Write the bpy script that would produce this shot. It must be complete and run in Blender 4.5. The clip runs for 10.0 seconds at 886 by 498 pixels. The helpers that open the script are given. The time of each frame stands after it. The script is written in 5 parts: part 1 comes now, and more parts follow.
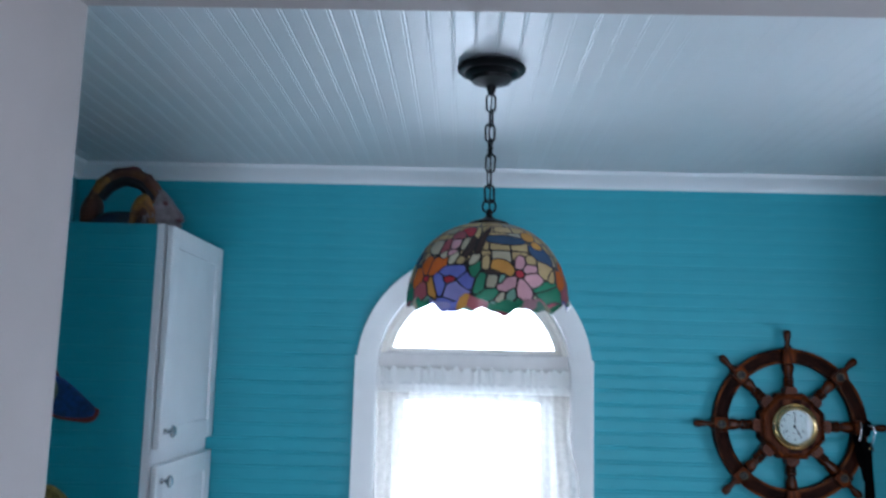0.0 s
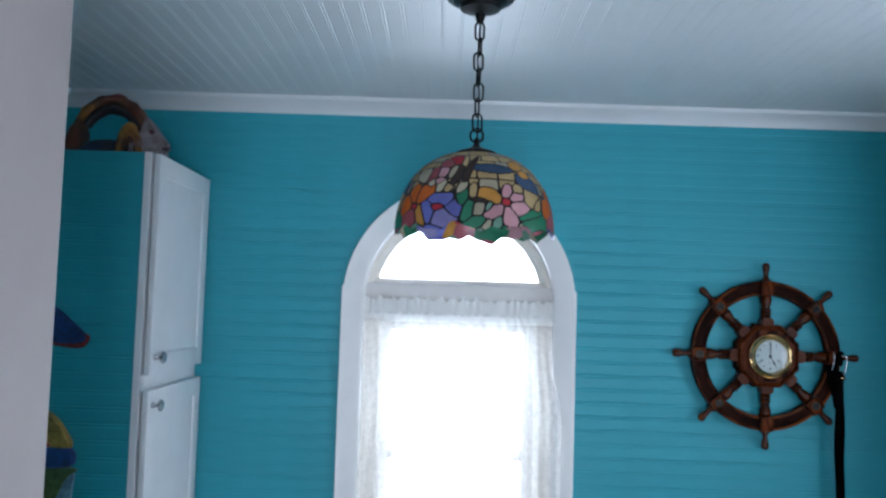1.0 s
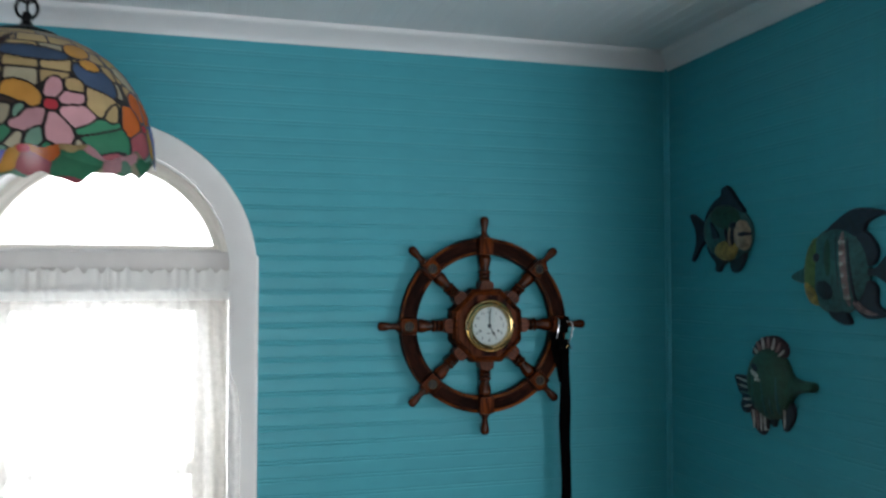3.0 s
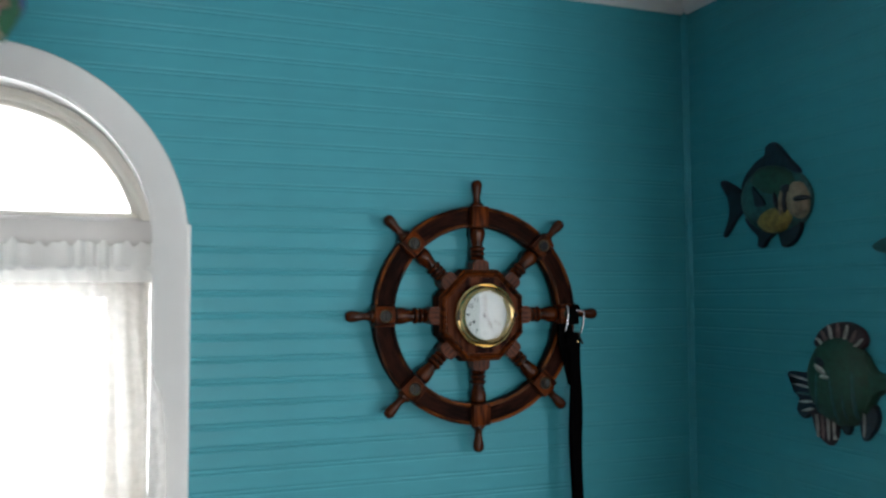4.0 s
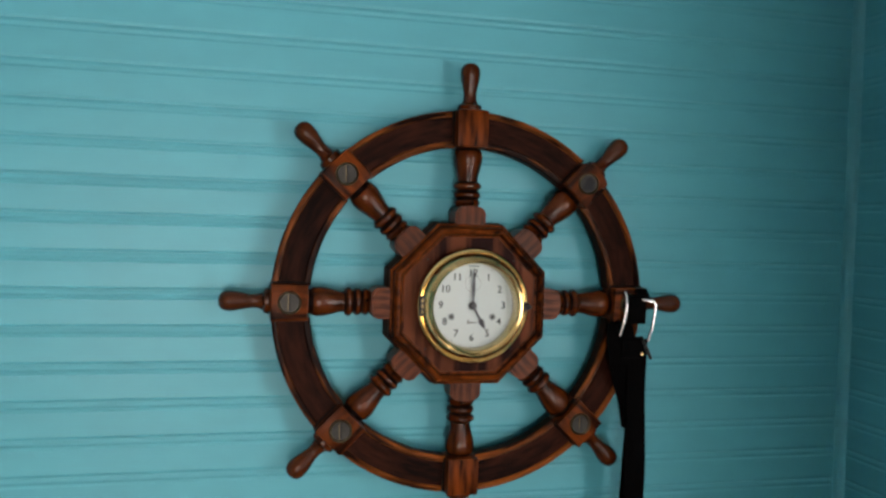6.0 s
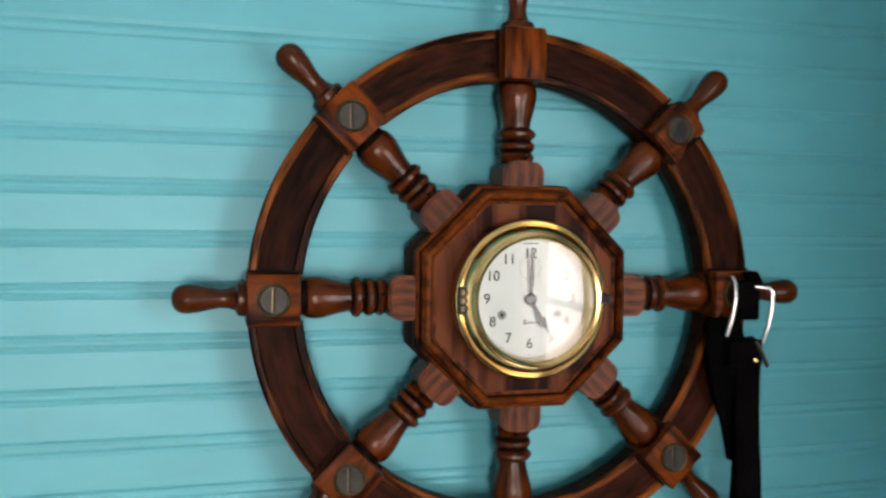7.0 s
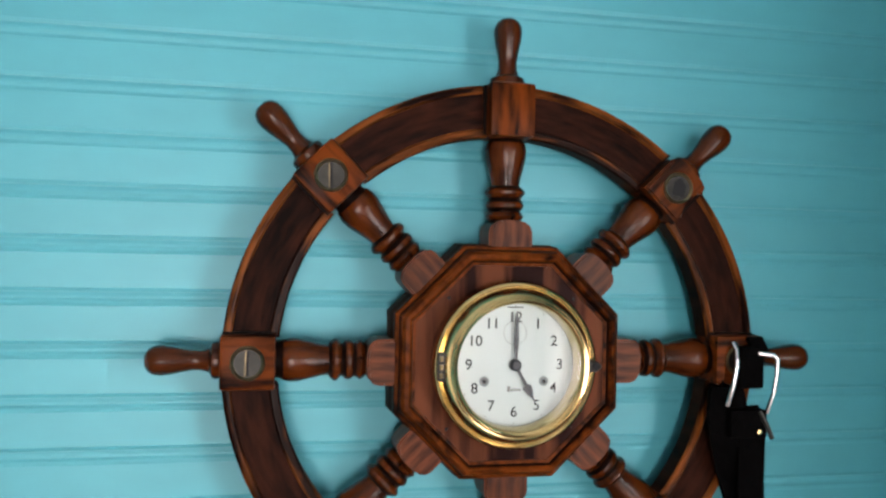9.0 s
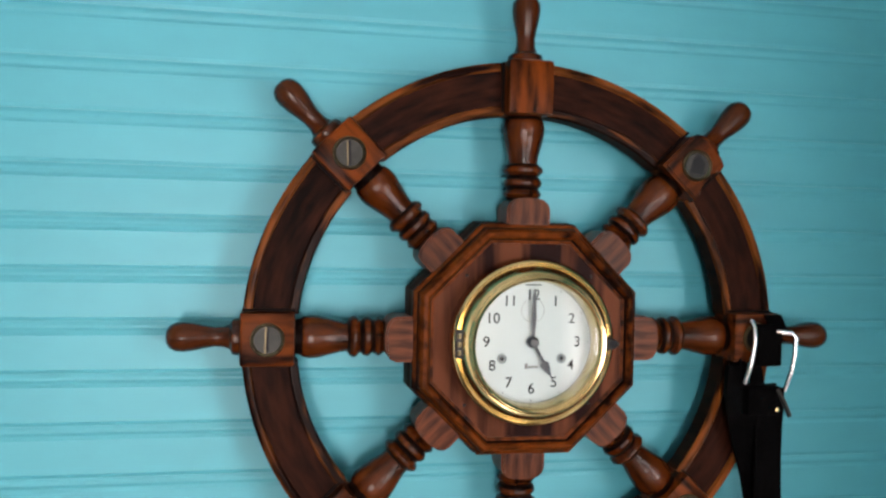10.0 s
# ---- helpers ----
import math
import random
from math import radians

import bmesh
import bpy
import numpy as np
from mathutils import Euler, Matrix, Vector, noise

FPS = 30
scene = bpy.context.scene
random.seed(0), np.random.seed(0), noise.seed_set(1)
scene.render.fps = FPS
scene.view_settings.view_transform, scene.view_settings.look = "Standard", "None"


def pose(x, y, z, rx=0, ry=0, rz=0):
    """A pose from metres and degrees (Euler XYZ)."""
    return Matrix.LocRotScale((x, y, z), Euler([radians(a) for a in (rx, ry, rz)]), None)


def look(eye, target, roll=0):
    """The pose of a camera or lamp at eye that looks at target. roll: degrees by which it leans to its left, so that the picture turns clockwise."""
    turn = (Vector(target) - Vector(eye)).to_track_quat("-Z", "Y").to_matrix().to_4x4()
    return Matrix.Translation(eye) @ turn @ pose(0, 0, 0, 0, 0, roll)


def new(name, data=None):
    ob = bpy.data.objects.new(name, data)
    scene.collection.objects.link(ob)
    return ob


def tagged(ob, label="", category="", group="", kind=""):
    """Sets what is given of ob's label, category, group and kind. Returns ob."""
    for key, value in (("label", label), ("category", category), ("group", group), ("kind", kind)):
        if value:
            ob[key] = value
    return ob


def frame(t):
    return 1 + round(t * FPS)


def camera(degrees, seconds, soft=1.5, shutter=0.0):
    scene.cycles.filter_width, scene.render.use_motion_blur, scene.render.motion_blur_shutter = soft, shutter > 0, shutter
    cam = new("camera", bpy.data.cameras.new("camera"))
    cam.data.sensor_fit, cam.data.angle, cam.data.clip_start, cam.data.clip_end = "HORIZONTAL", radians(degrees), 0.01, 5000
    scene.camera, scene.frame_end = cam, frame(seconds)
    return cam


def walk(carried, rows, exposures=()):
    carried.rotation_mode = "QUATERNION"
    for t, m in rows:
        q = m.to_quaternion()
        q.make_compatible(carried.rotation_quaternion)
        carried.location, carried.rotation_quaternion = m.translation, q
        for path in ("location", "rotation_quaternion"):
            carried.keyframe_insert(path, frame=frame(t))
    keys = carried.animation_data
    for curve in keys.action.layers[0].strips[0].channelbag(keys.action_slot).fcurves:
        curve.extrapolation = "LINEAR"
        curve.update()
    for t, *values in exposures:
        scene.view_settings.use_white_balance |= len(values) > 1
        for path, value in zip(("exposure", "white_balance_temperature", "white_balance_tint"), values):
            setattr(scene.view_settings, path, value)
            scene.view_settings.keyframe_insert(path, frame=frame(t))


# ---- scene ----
cam = camera(54.9, 10.0, soft=2.5, shutter=0.5)
PATH = [
    (0, (0.025, 0.059, 1.731), (-0.026, 2.039, 2.007), 1.5),
    (0.5, (0.02, 0.068, 1.718), (0.027, 2.058, 1.915), 1.5),
    (1, (0.019, 0.036, 1.708), (0.009, 2.032, 1.84), 1.8),
    (1.5, (0.038, 0.075, 1.706), (0.145, 2.069, 1.805), 1.6),
    (2, (0.171, 0.213, 1.699), (0.476, 2.188, 1.773), 1.2),
    (2.5, (0.297, 0.4, 1.693), (0.721, 2.353, 1.784), 2.2),
    (2.7, (0.316, 0.472, 1.698), (0.794, 2.411, 1.794), 1.2),
    (3.8, (0.292, 0.959, 1.69), (0.964, 2.843, 1.705), -0.1),
    (4, (0.326, 1.08, 1.617), (1.027, 2.949, 1.73), -0.3),
    (4.5, (0.496, 1.279, 1.679), (0.898, 3.238, 1.712), 1.8),
    (5, (0.482, 1.495, 1.617), (1.11, 3.389, 1.743), -0.5),
    (5.5, (0.682, 1.647, 1.664), (1.164, 3.588, 1.66), 0.5),
    (5.7, (0.762, 1.707, 1.68), (1.233, 3.65, 1.616), 2.0),
    (6.8, (0.802, 2.041, 1.653), (1.289, 3.98, 1.59), -0.1),
    (7, (0.8, 2.101, 1.642), (1.322, 4.031, 1.584), 0.6),
    (7.5, (0.87, 2.138, 1.676), (1.253, 4.096, 1.537), 1.7),
    (8, (0.883, 2.139, 1.665), (1.246, 4.104, 1.589), 0.9),
    (8.5, (0.868, 2.137, 1.672), (1.267, 4.095, 1.594), 1.5),
    (9, (0.863, 2.112, 1.672), (1.269, 4.07, 1.677), 1.2),
    (9.5, (0.865, 2.113, 1.674), (1.237, 4.077, 1.608), 1.3),
    (10, (0.861, 2.11, 1.672), (1.231, 4.075, 1.624), 1.2),
]

EXPOSURES = [(0.0, 0.05, 5350, 10), (1.0, 0.1, 5550, 10), (1.5, 0.0, 5900, 10), (2.0, 0.1, 6150, 10), (2.5, 0.0, 6300, 10), (4.0, 0.15, 6600, 10), (4.5, -0.3, 6650, 10), (5.0, 0.2, 6900, 10), (5.5, 0.55, 7300, 15), (7.0, 1.27, 7900, 22), (8.0, 1.37, 7800, 22), (8.5, 1.43, 7700, 22), (9.0, 1.35, 7400, 20), (10.0, 1.38, 7350, 20)]
W1, SIDE_GLOW, W3, SKY_GLOW, HALL_X = 18.0, 8.2, 52.0, 8.5, 0.27
TEAL_RGB = (0.047, 0.335, 0.408, 1)

# exposure opens up as the bright window leaves the view
walk(cam, [(t, look(eye, target, roll)) for t, eye, target, roll in PATH], EXPOSURES)

# ---- light ----
world = bpy.data.worlds.new("sky")
scene.world = world
world.use_nodes = True
sky = world.node_tree.nodes.new("ShaderNodeTexSky")
sky.sky_type, sky.sun_disc = "NISHITA", False
sky.sun_elevation, sky.sun_rotation = radians(38), radians(200)
world.node_tree.nodes["Background"].inputs["Strength"].default_value = 0.12
world.node_tree.links.new(sky.outputs[0], world.node_tree.nodes["Background"].inputs["Color"])


def window_light(name, eye, target, width, height, watts, color):
    data = bpy.data.lights.new(name, "AREA")
    data.shape, data.size, data.size_y, data.energy, data.color = "RECTANGLE", width, height, watts, color
    ob = new(name, data)
    ob.matrix_world = look(eye, target)
    return ob


window_light("daylight_arched_window", (0.06, 3.32, 1.6), (0.06, 0, 1.4), 1.5, 2.4, W1, (0.90, 0.96, 1.0))
window_light("daylight_hall_window", (HALL_X, -1.82, 1.15), (HALL_X, 2, 1.25), 0.7, 1.2, W3, (0.95, 0.97, 1.0))


# ---- materials ----
def material(name, color, rough=0.5, metal=0.0, coat=0.0, vary=0.12, grain=30.0, bump=0.15, stretch=(1, 1, 1), second=None, spread=0.5, translucent=0.0, per_object=0.0, spec=0.5, polar=False, waves=0.0):
    """Painted, wooden, metal or glass surface with variation at two scales and a fine relief."""
    m = bpy.data.materials.new(name)
    m.use_nodes = True
    n, l = m.node_tree.nodes, m.node_tree.links
    b = n["Principled BSDF"]
    coord = n.new("ShaderNodeTexCoord")
    mp = n.new("ShaderNodeMapping")
    mp.inputs["Scale"].default_value = stretch
    if polar:
        # grain that follows the curve of the wheel: radius and angle instead of x and z
        sep, join = n.new("ShaderNodeSeparateXYZ"), n.new("ShaderNodeCombineXYZ")
        length, turn = n.new("ShaderNodeVectorMath"), n.new("ShaderNodeMath")
        length.operation, turn.operation = "LENGTH", "ARCTAN2"
        l.new(coord.outputs["Object"], sep.inputs[0])
        l.new(coord.outputs["Object"], length.inputs[0])
        l.new(sep.outputs["Z"], turn.inputs[0])
        l.new(sep.outputs["X"], turn.inputs[1])
        l.new(length.outputs["Value"], join.inputs["X"])
        l.new(sep.outputs["Y"], join.inputs["Y"])
        l.new(turn.outputs[0], join.inputs["Z"])
        l.new(join.outputs[0], mp.inputs["Vector"])
    else:
        l.new(coord.outputs["Object"], mp.inputs["Vector"])
    fine, wide = n.new("ShaderNodeTexNoise"), n.new("ShaderNodeTexNoise")
    fine.inputs["Scale"].default_value, fine.inputs["Detail"].default_value = grain, 6
    wide.inputs["Scale"].default_value, wide.inputs["Detail"].default_value = grain / 9, 3
    l.new(mp.outputs[0], fine.inputs["Vector"])
    l.new(mp.outputs[0], wide.inputs["Vector"])
    mix = n.new("ShaderNodeMix")
    mix.data_type = "RGBA"
    c2 = second or tuple(c * (1 - vary) for c in color[:3]) + (1,)
    mix.inputs[6].default_value, mix.inputs[7].default_value = color, c2
    add = n.new("ShaderNodeMath")
    add.operation = "ADD"
    l.new(fine.outputs["Fac"], add.inputs[0])
    l.new(wide.outputs["Fac"], add.inputs[1])
    ramp = n.new("ShaderNodeMapRange")
    ramp.inputs["From Min"].default_value, ramp.inputs["From Max"].default_value = 1.0 - spread / 2, 1.0 + spread / 2
    l.new(add.outputs[0], ramp.inputs["Value"])
    l.new(ramp.outputs[0], mix.inputs[0])
    out = mix.outputs[2]
    if per_object:
        info, hsv = n.new("ShaderNodeObjectInfo"), n.new("ShaderNodeHueSaturation")
        r2 = n.new("ShaderNodeMapRange")
        r2.inputs["To Min"].default_value, r2.inputs["To Max"].default_value = 1 - per_object, 1 + per_object
        l.new(info.outputs["Random"], r2.inputs["Value"])
        l.new(r2.outputs[0], hsv.inputs["Value"])
        l.new(out, hsv.inputs["Color"])
        out = hsv.outputs[0]
    l.new(out, b.inputs["Base Color"])
    rr = n.new("ShaderNodeMapRange")
    rr.inputs["To Min"].default_value, rr.inputs["To Max"].default_value = max(rough - 0.08, 0.02), min(rough + 0.1, 1)
    l.new(wide.outputs["Fac"], rr.inputs["Value"])
    l.new(rr.outputs[0], b.inputs["Roughness"])
    b.inputs["Metallic"].default_value = metal
    b.inputs["Coat Weight"].default_value = coat
    b.inputs["Coat Roughness"].default_value = 0.12
    b.inputs["Specular IOR Level"].default_value = spec
    if bump:
        bp = n.new("ShaderNodeBump")
        bp.inputs["Strength"].default_value, bp.inputs["Distance"].default_value = bump, 0.002
        l.new(fine.outputs["Fac"], bp.inputs["Height"])
        l.new(bp.outputs[0], b.inputs["Normal"])
        if waves:
            b2 = n.new("ShaderNodeBump")
            b2.inputs["Strength"].default_value, b2.inputs["Distance"].default_value = waves, 0.02
            l.new(wide.outputs["Fac"], b2.inputs["Height"])
            l.new(bp.outputs[0], b2.inputs["Normal"])
            l.new(b2.outputs[0], b.inputs["Normal"])
    if translucent:
        t, ms = n.new("ShaderNodeBsdfTranslucent"), n.new("ShaderNodeMixShader")
        l.new(out, t.inputs["Color"])
        ms.inputs[0].default_value = translucent
        l.new(b.outputs[0], ms.inputs[1])
        l.new(t.outputs[0], ms.inputs[2])
        l.new(ms.outputs[0], n["Material Output"].inputs["Surface"])
    return m


def clear_glass(name):
    m = bpy.data.materials.new(name)
    m.use_nodes = True
    n, l = m.node_tree.nodes, m.node_tree.links
    n.remove(n["Principled BSDF"])
    clear, gloss, mix, fres = (n.new(k) for k in ("ShaderNodeBsdfTransparent", "ShaderNodeBsdfGlossy", "ShaderNodeMixShader", "ShaderNodeFresnel"))
    gloss.inputs["Roughness"].default_value = 0.015
    fres.inputs["IOR"].default_value = 1.45
    l.new(fres.outputs[0], mix.inputs[0])
    l.new(clear.outputs[0], mix.inputs[1])
    l.new(gloss.outputs[0], mix.inputs[2])
    l.new(mix.outputs[0], n["Material Output"].inputs["Surface"])
    return m


def sheer_cloth(name, color):
    m = bpy.data.materials.new(name)
    m.use_nodes = True
    n, l = m.node_tree.nodes, m.node_tree.links
    n.remove(n["Principled BSDF"])
    dif, tra, clr = (n.new(k) for k in ("ShaderNodeBsdfDiffuse", "ShaderNodeBsdfTranslucent", "ShaderNodeBsdfTransparent"))
    m1, m2 = n.new("ShaderNodeMixShader"), n.new("ShaderNodeMixShader")
    wave = n.new("ShaderNodeTexNoise")
    wave.inputs["Scale"].default_value = 60
    rng = n.new("ShaderNodeMapRange")
    rng.inputs["To Min"].default_value, rng.inputs["To Max"].default_value = 0.46, 0.66
    co = n.new("ShaderNodeTexCoord")
    l.new(co.outputs["Object"], wave.inputs["Vector"])
    l.new(wave.outputs["Fac"], rng.inputs["Value"])
    dif.inputs["Color"].default_value = tra.inputs["Color"].default_value = color
    m1.inputs[0].default_value = 0.80
    l.new(dif.outputs[0], m1.inputs[1])
    l.new(tra.outputs[0], m1.inputs[2])
    l.new(rng.outputs[0], m2.inputs[0])
    l.new(m1.outputs[0], m2.inputs[1])
    l.new(clr.outputs[0], m2.inputs[2])
    l.new(m2.outputs[0], n["Material Output"].inputs["Surface"])
    return m


def glowing(name, strength):
    """Overcast sky seen outside a window."""
    m = bpy.data.materials.new(name)
    m.use_nodes = True
    glow = m.node_tree.nodes.new("ShaderNodeEmission")
    glow.inputs["Color"].default_value, glow.inputs["Strength"].default_value = (0.94, 0.97, 1.0, 1), strength
    m.node_tree.links.new(glow.outputs[0], m.node_tree.nodes["Material Output"].inputs["Surface"])
    return m


bright_sky = glowing("bright_overcast_sky", SKY_GLOW)
side_sky = glowing("bright_sky_outside_side_window", SIDE_GLOW)
TEAL = material("teal_paint", TEAL_RGB, spec=0.36, rough=0.42, vary=0.10, grain=26, bump=0.05, stretch=(0.5, 0.5, 1.6), spread=0.6, per_object=0.02, waves=0.10)
WHITE = material("white_paint", (0.88, 0.88, 0.87, 1), rough=0.38, vary=0.06, grain=18, bump=0.05, spread=0.6)
# aged transom cream, greyed further to carry the shade of its backlit face
AGED_SHADED = material("aged_cream_transom_with_shade", (0.64, 0.62, 0.60, 1), rough=0.45, vary=0.10, grain=22, bump=0.08, spread=0.6)
SASH = material("aged_cream_sash_paint", (0.84, 0.80, 0.72, 1), rough=0.4, vary=0.08, grain=22, bump=0.06, spread=0.6)
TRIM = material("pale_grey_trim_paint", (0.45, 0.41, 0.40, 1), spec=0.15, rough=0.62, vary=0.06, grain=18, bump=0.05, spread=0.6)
HEADING = material("white_cotton_heading", (0.97, 0.97, 0.95, 1), rough=0.8, vary=0.03, grain=120, bump=0.2, translucent=0.45)
CEIL = material("white_gloss_ceiling", (0.68, 0.71, 0.73, 1), rough=0.37, vary=0.05, grain=9, bump=0.04, spread=0.6)
CABINET = material("white_cabinet_paint", (0.76, 0.77, 0.79, 1), rough=0.42, vary=0.07, grain=12, bump=0.08, spread=0.6)
HALL = material("hall_wall_paint", (0.48, 0.45, 0.42, 1), rough=0.6, vary=0.06, grain=10, bump=0.08)
FLOOR = material("floor_oak", (0.10, 0.055, 0.030, 1), rough=0.35, vary=0.35, grain=30, stretch=(8, 0.6, 1))
IRON = material("black_iron", (0.003, 0.003, 0.004, 1), rough=0.38, metal=0.0, spec=0.16, vary=0.3, grain=60, bump=0.2)
LEAD = material("dark_came", (0.018, 0.016, 0.016, 1), rough=0.5, metal=0.4, spec=0.3, vary=0.4, grain=120, bump=0.2)
BRASS = material("polished_brass", (0.64, 0.475, 0.225, 1), rough=0.13, metal=1.0, vary=0.14, grain=40, bump=0.02)
OLD_BRASS = material("tarnished_brass", (0.19, 0.15, 0.085, 1), rough=0.40, metal=1.0, vary=0.45, grain=90, bump=0.15, spread=0.4)
DULL_METAL = material("blackened_metal", (0.018, 0.018, 0.015, 1), rough=0.45, spec=0.3, metal=0.2, vary=0.5, grain=160, bump=0.25, spread=0.4)
STEEL = material("bright_steel", (0.75, 0.75, 0.76, 1), rough=0.2, metal=1.0, vary=0.1, grain=80, bump=0.05)
DIAL = material("off_white_dial", (0.40, 0.49, 0.50, 1), rough=0.5, vary=0.05, grain=25, bump=0.0)
INK = material("black_ink", (0.012, 0.013, 0.016, 1), spec=0.1, rough=0.5, vary=0.2, bump=0.0)
BLUED = material("blued_steel", (0.020, 0.028, 0.038, 1), spec=0.4, rough=0.3, vary=0.2, bump=0.0)
EYELET = material("dull_grey_metal", (0.16, 0.20, 0.21, 1), rough=0.4, spec=0.4, vary=0.2, bump=0.0)
GREY_INK = material("grey_ink", (0.16, 0.17, 0.17, 1), rough=0.5, vary=0.1, bump=0.0)
WOOD = material("varnished_teak", (0.0860, 0.0180, 0.0028, 1), rough=0.25, spec=0.20, coat=0.0, grain=60, stretch=(1.6, 1.6, 0.22), second=(0.0040, 0.0009, 0.0005, 1), spread=0.42, bump=0.75, per_object=0.15)
WOOD_RIM = material("worn_teak_rim", (0.1650, 0.0475, 0.0107, 1), rough=0.30, spec=0.05, grain=95, stretch=(1.6, 1.0, 0.045), second=(0.0060, 0.0014, 0.0007, 1), spread=0.26, bump=0.30, per_object=0.15, polar=True)
WOOD_BLOCK = material("worn_teak_block", (0.1160, 0.0250, 0.0042, 1), rough=0.34, spec=0.04, grain=70, stretch=(1.4, 1.4, 0.22), second=(0.0045, 0.0010, 0.0005, 1), spread=0.24, bump=0.3, per_object=0.25)
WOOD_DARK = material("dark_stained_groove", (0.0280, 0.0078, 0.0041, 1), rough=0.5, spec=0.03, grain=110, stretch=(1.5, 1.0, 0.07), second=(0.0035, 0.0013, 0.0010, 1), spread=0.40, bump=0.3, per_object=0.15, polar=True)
# darker teak for rim and hub sides, their shade put into the colour
WOOD_SIDE = material("teak_side_with_painted_shade", (0.036, 0.0105, 0.0042, 1), rough=0.5, spec=0.02, grain=60, stretch=(1.5, 0.2, 1.5), second=(0.006, 0.0018, 0.0010, 1), spread=0.5, bump=0.2)
WOOD_ROSE = material("rosewood_face", (0.1025, 0.0326, 0.0158, 1), rough=0.40, spec=0.03, grain=13, stretch=(5.0, 1, 0.30), second=(0.0110, 0.0030, 0.0026, 1), spread=0.20, bump=0.10)
WOOD_FOOT = material("pale_end_grain_teak", (0.1153, 0.0313, 0.0126, 1), rough=0.36, spec=0.10, grain=40, stretch=(3.0, 1, 0.5), second=(0.012, 0.0030, 0.0016, 1), spread=0.26, bump=0.15, per_object=0.25)
WOOD_MOULD = material("rubbed_teak_moulding", (0.1130, 0.0262, 0.0050, 1), rough=0.38, spec=0.04, grain=80, stretch=(1.2, 1.2, 1.2), second=(0.0050, 0.0013, 0.0006, 1), spread=0.34, bump=0.22)
# near black that holds both old stain and the shade of creases
CREVICE = material("stain_and_shade_in_creases", (0.0045, 0.0013, 0.0008, 1), rough=0.5, spec=0.06, vary=0.5, grain=90, bump=0.1)
STRAP = material("black_webbing", (0.0016, 0.0016, 0.0018, 1), spec=0.03, rough=0.85, vary=0.4, grain=220, bump=0.4)
CLEAR = clear_glass("clear_glass")
SHEER = sheer_cloth("white_sheer", (0.95, 0.94, 0.92, 1))
CHROME = material("brushed_nickel", (0.45, 0.46, 0.48, 1), rough=0.22, metal=1.0, vary=0.1, grain=70, bump=0.03)


# ---- building helpers ----
def thing(name, label, category, at=(0, 0, 0), group="", kind=""):
    ob = new(name)
    ob.location = at
    ob.empty_display_size = 0.05
    return tagged(ob, label, category, group, kind)


def put(name, bm, mat, parent=None, label="", smooth=False, at=None):
    """Links a bmesh (or a finished mesh) as one object under a thing or part."""
    if isinstance(bm, bmesh.types.BMesh):
        bmesh.ops.recalc_face_normals(bm, faces=bm.faces)
        me = bpy.data.meshes.new(name)
        bm.to_mesh(me)
        bm.free()
        for m in mat if isinstance(mat, (list, tuple)) else [mat]:
            me.materials.append(m)
        if smooth:
            me.shade_smooth()
            me.set_sharp_from_angle(angle=radians(38))
    else:
        me = bm
    ob = new(name, me)
    ob.parent = parent
    if at is not None:
        ob.matrix_local = at
    if label:
        tagged(ob, label)
    return ob


def box(bm, x0, x1, y0, y1, z0, z1, bevel=0.0, index=0):
    vs = [bm.verts.new((x, y, z)) for z in (z0, z1) for y in (y0, y1) for x in (x0, x1)]
    fs = [bm.faces.new([vs[i] for i in q]) for q in ((0, 2, 3, 1), (4, 5, 7, 6), (0, 1, 5, 4), (2, 6, 7, 3), (0, 4, 6, 2), (1, 3, 7, 5))]
    for f in fs:
        f.material_index = index
    if bevel:
        es = list({e for f in fs for e in f.edges})
        bmesh.ops.bevel(bm, geom=es, offset=bevel, segments=2, profile=0.6, affect="EDGES")
    return bm


def boxed(*a, **k):
    return box(bmesh.new(), *a, **k)


def lathe(profile, n=24, bm=None, matrix=Matrix(), caps=True):
    """Turned shape round z from (radius, height) pairs."""
    bm = bm or bmesh.new()
    rings = []
    for r, z in profile:
        if r < 1e-6:
            rings.append([bm.verts.new(matrix @ Vector((0, 0, z)))])
        else:
            rings.append([bm.verts.new(matrix @ Vector((r * math.cos(2 * math.pi * i / n), r * math.sin(2 * math.pi * i / n), z))) for i in range(n)])
    for a, b in zip(rings, rings[1:]):
        for i in range(n):
            j = (i + 1) % n
            q = [a[i % len(a)], a[j % len(a)], b[j % len(b)], b[i % len(b)]]
            q = list(dict.fromkeys(q))
            if len(q) > 2:
                bm.faces.new(q)
    for ring in (rings[0], rings[-1]):
        if caps and len(ring) > 2:
            bm.faces.new(ring)
    return bm


def tube(points, radius, n=10, closed=False, bm=None):
    """A round bar along a line of points."""
    bm = bm or bmesh.new()
    pts = [Vector(p) for p in points]
    rings = []
    for i, p in enumerate(pts):
        a = pts[i - 1] if (i or closed) else p
        b = pts[(i + 1) % len(pts)] if (i < len(pts) - 1 or closed) else p
        t = (b - a).normalized()
        u = t.cross(Vector((0.31, 0.87, 0.38))).normalized()
        v = t.cross(u)
        rings.append([bm.verts.new(p + radius * (math.cos(2 * math.pi * k / n) * u + math.sin(2 * math.pi * k / n) * v)) for k in range(n)])
    pairs = list(zip(rings, rings[1:])) + ([(rings[-1], rings[0])] if closed else [])
    for a, b in pairs:
        for k in range(n):
            bm.faces.new((a[k], a[(k + 1) % n], b[(k + 1) % n], b[k]))
    if not closed:
        bm.faces.new(rings[0]), bm.faces.new(rings[-1])
    return bm


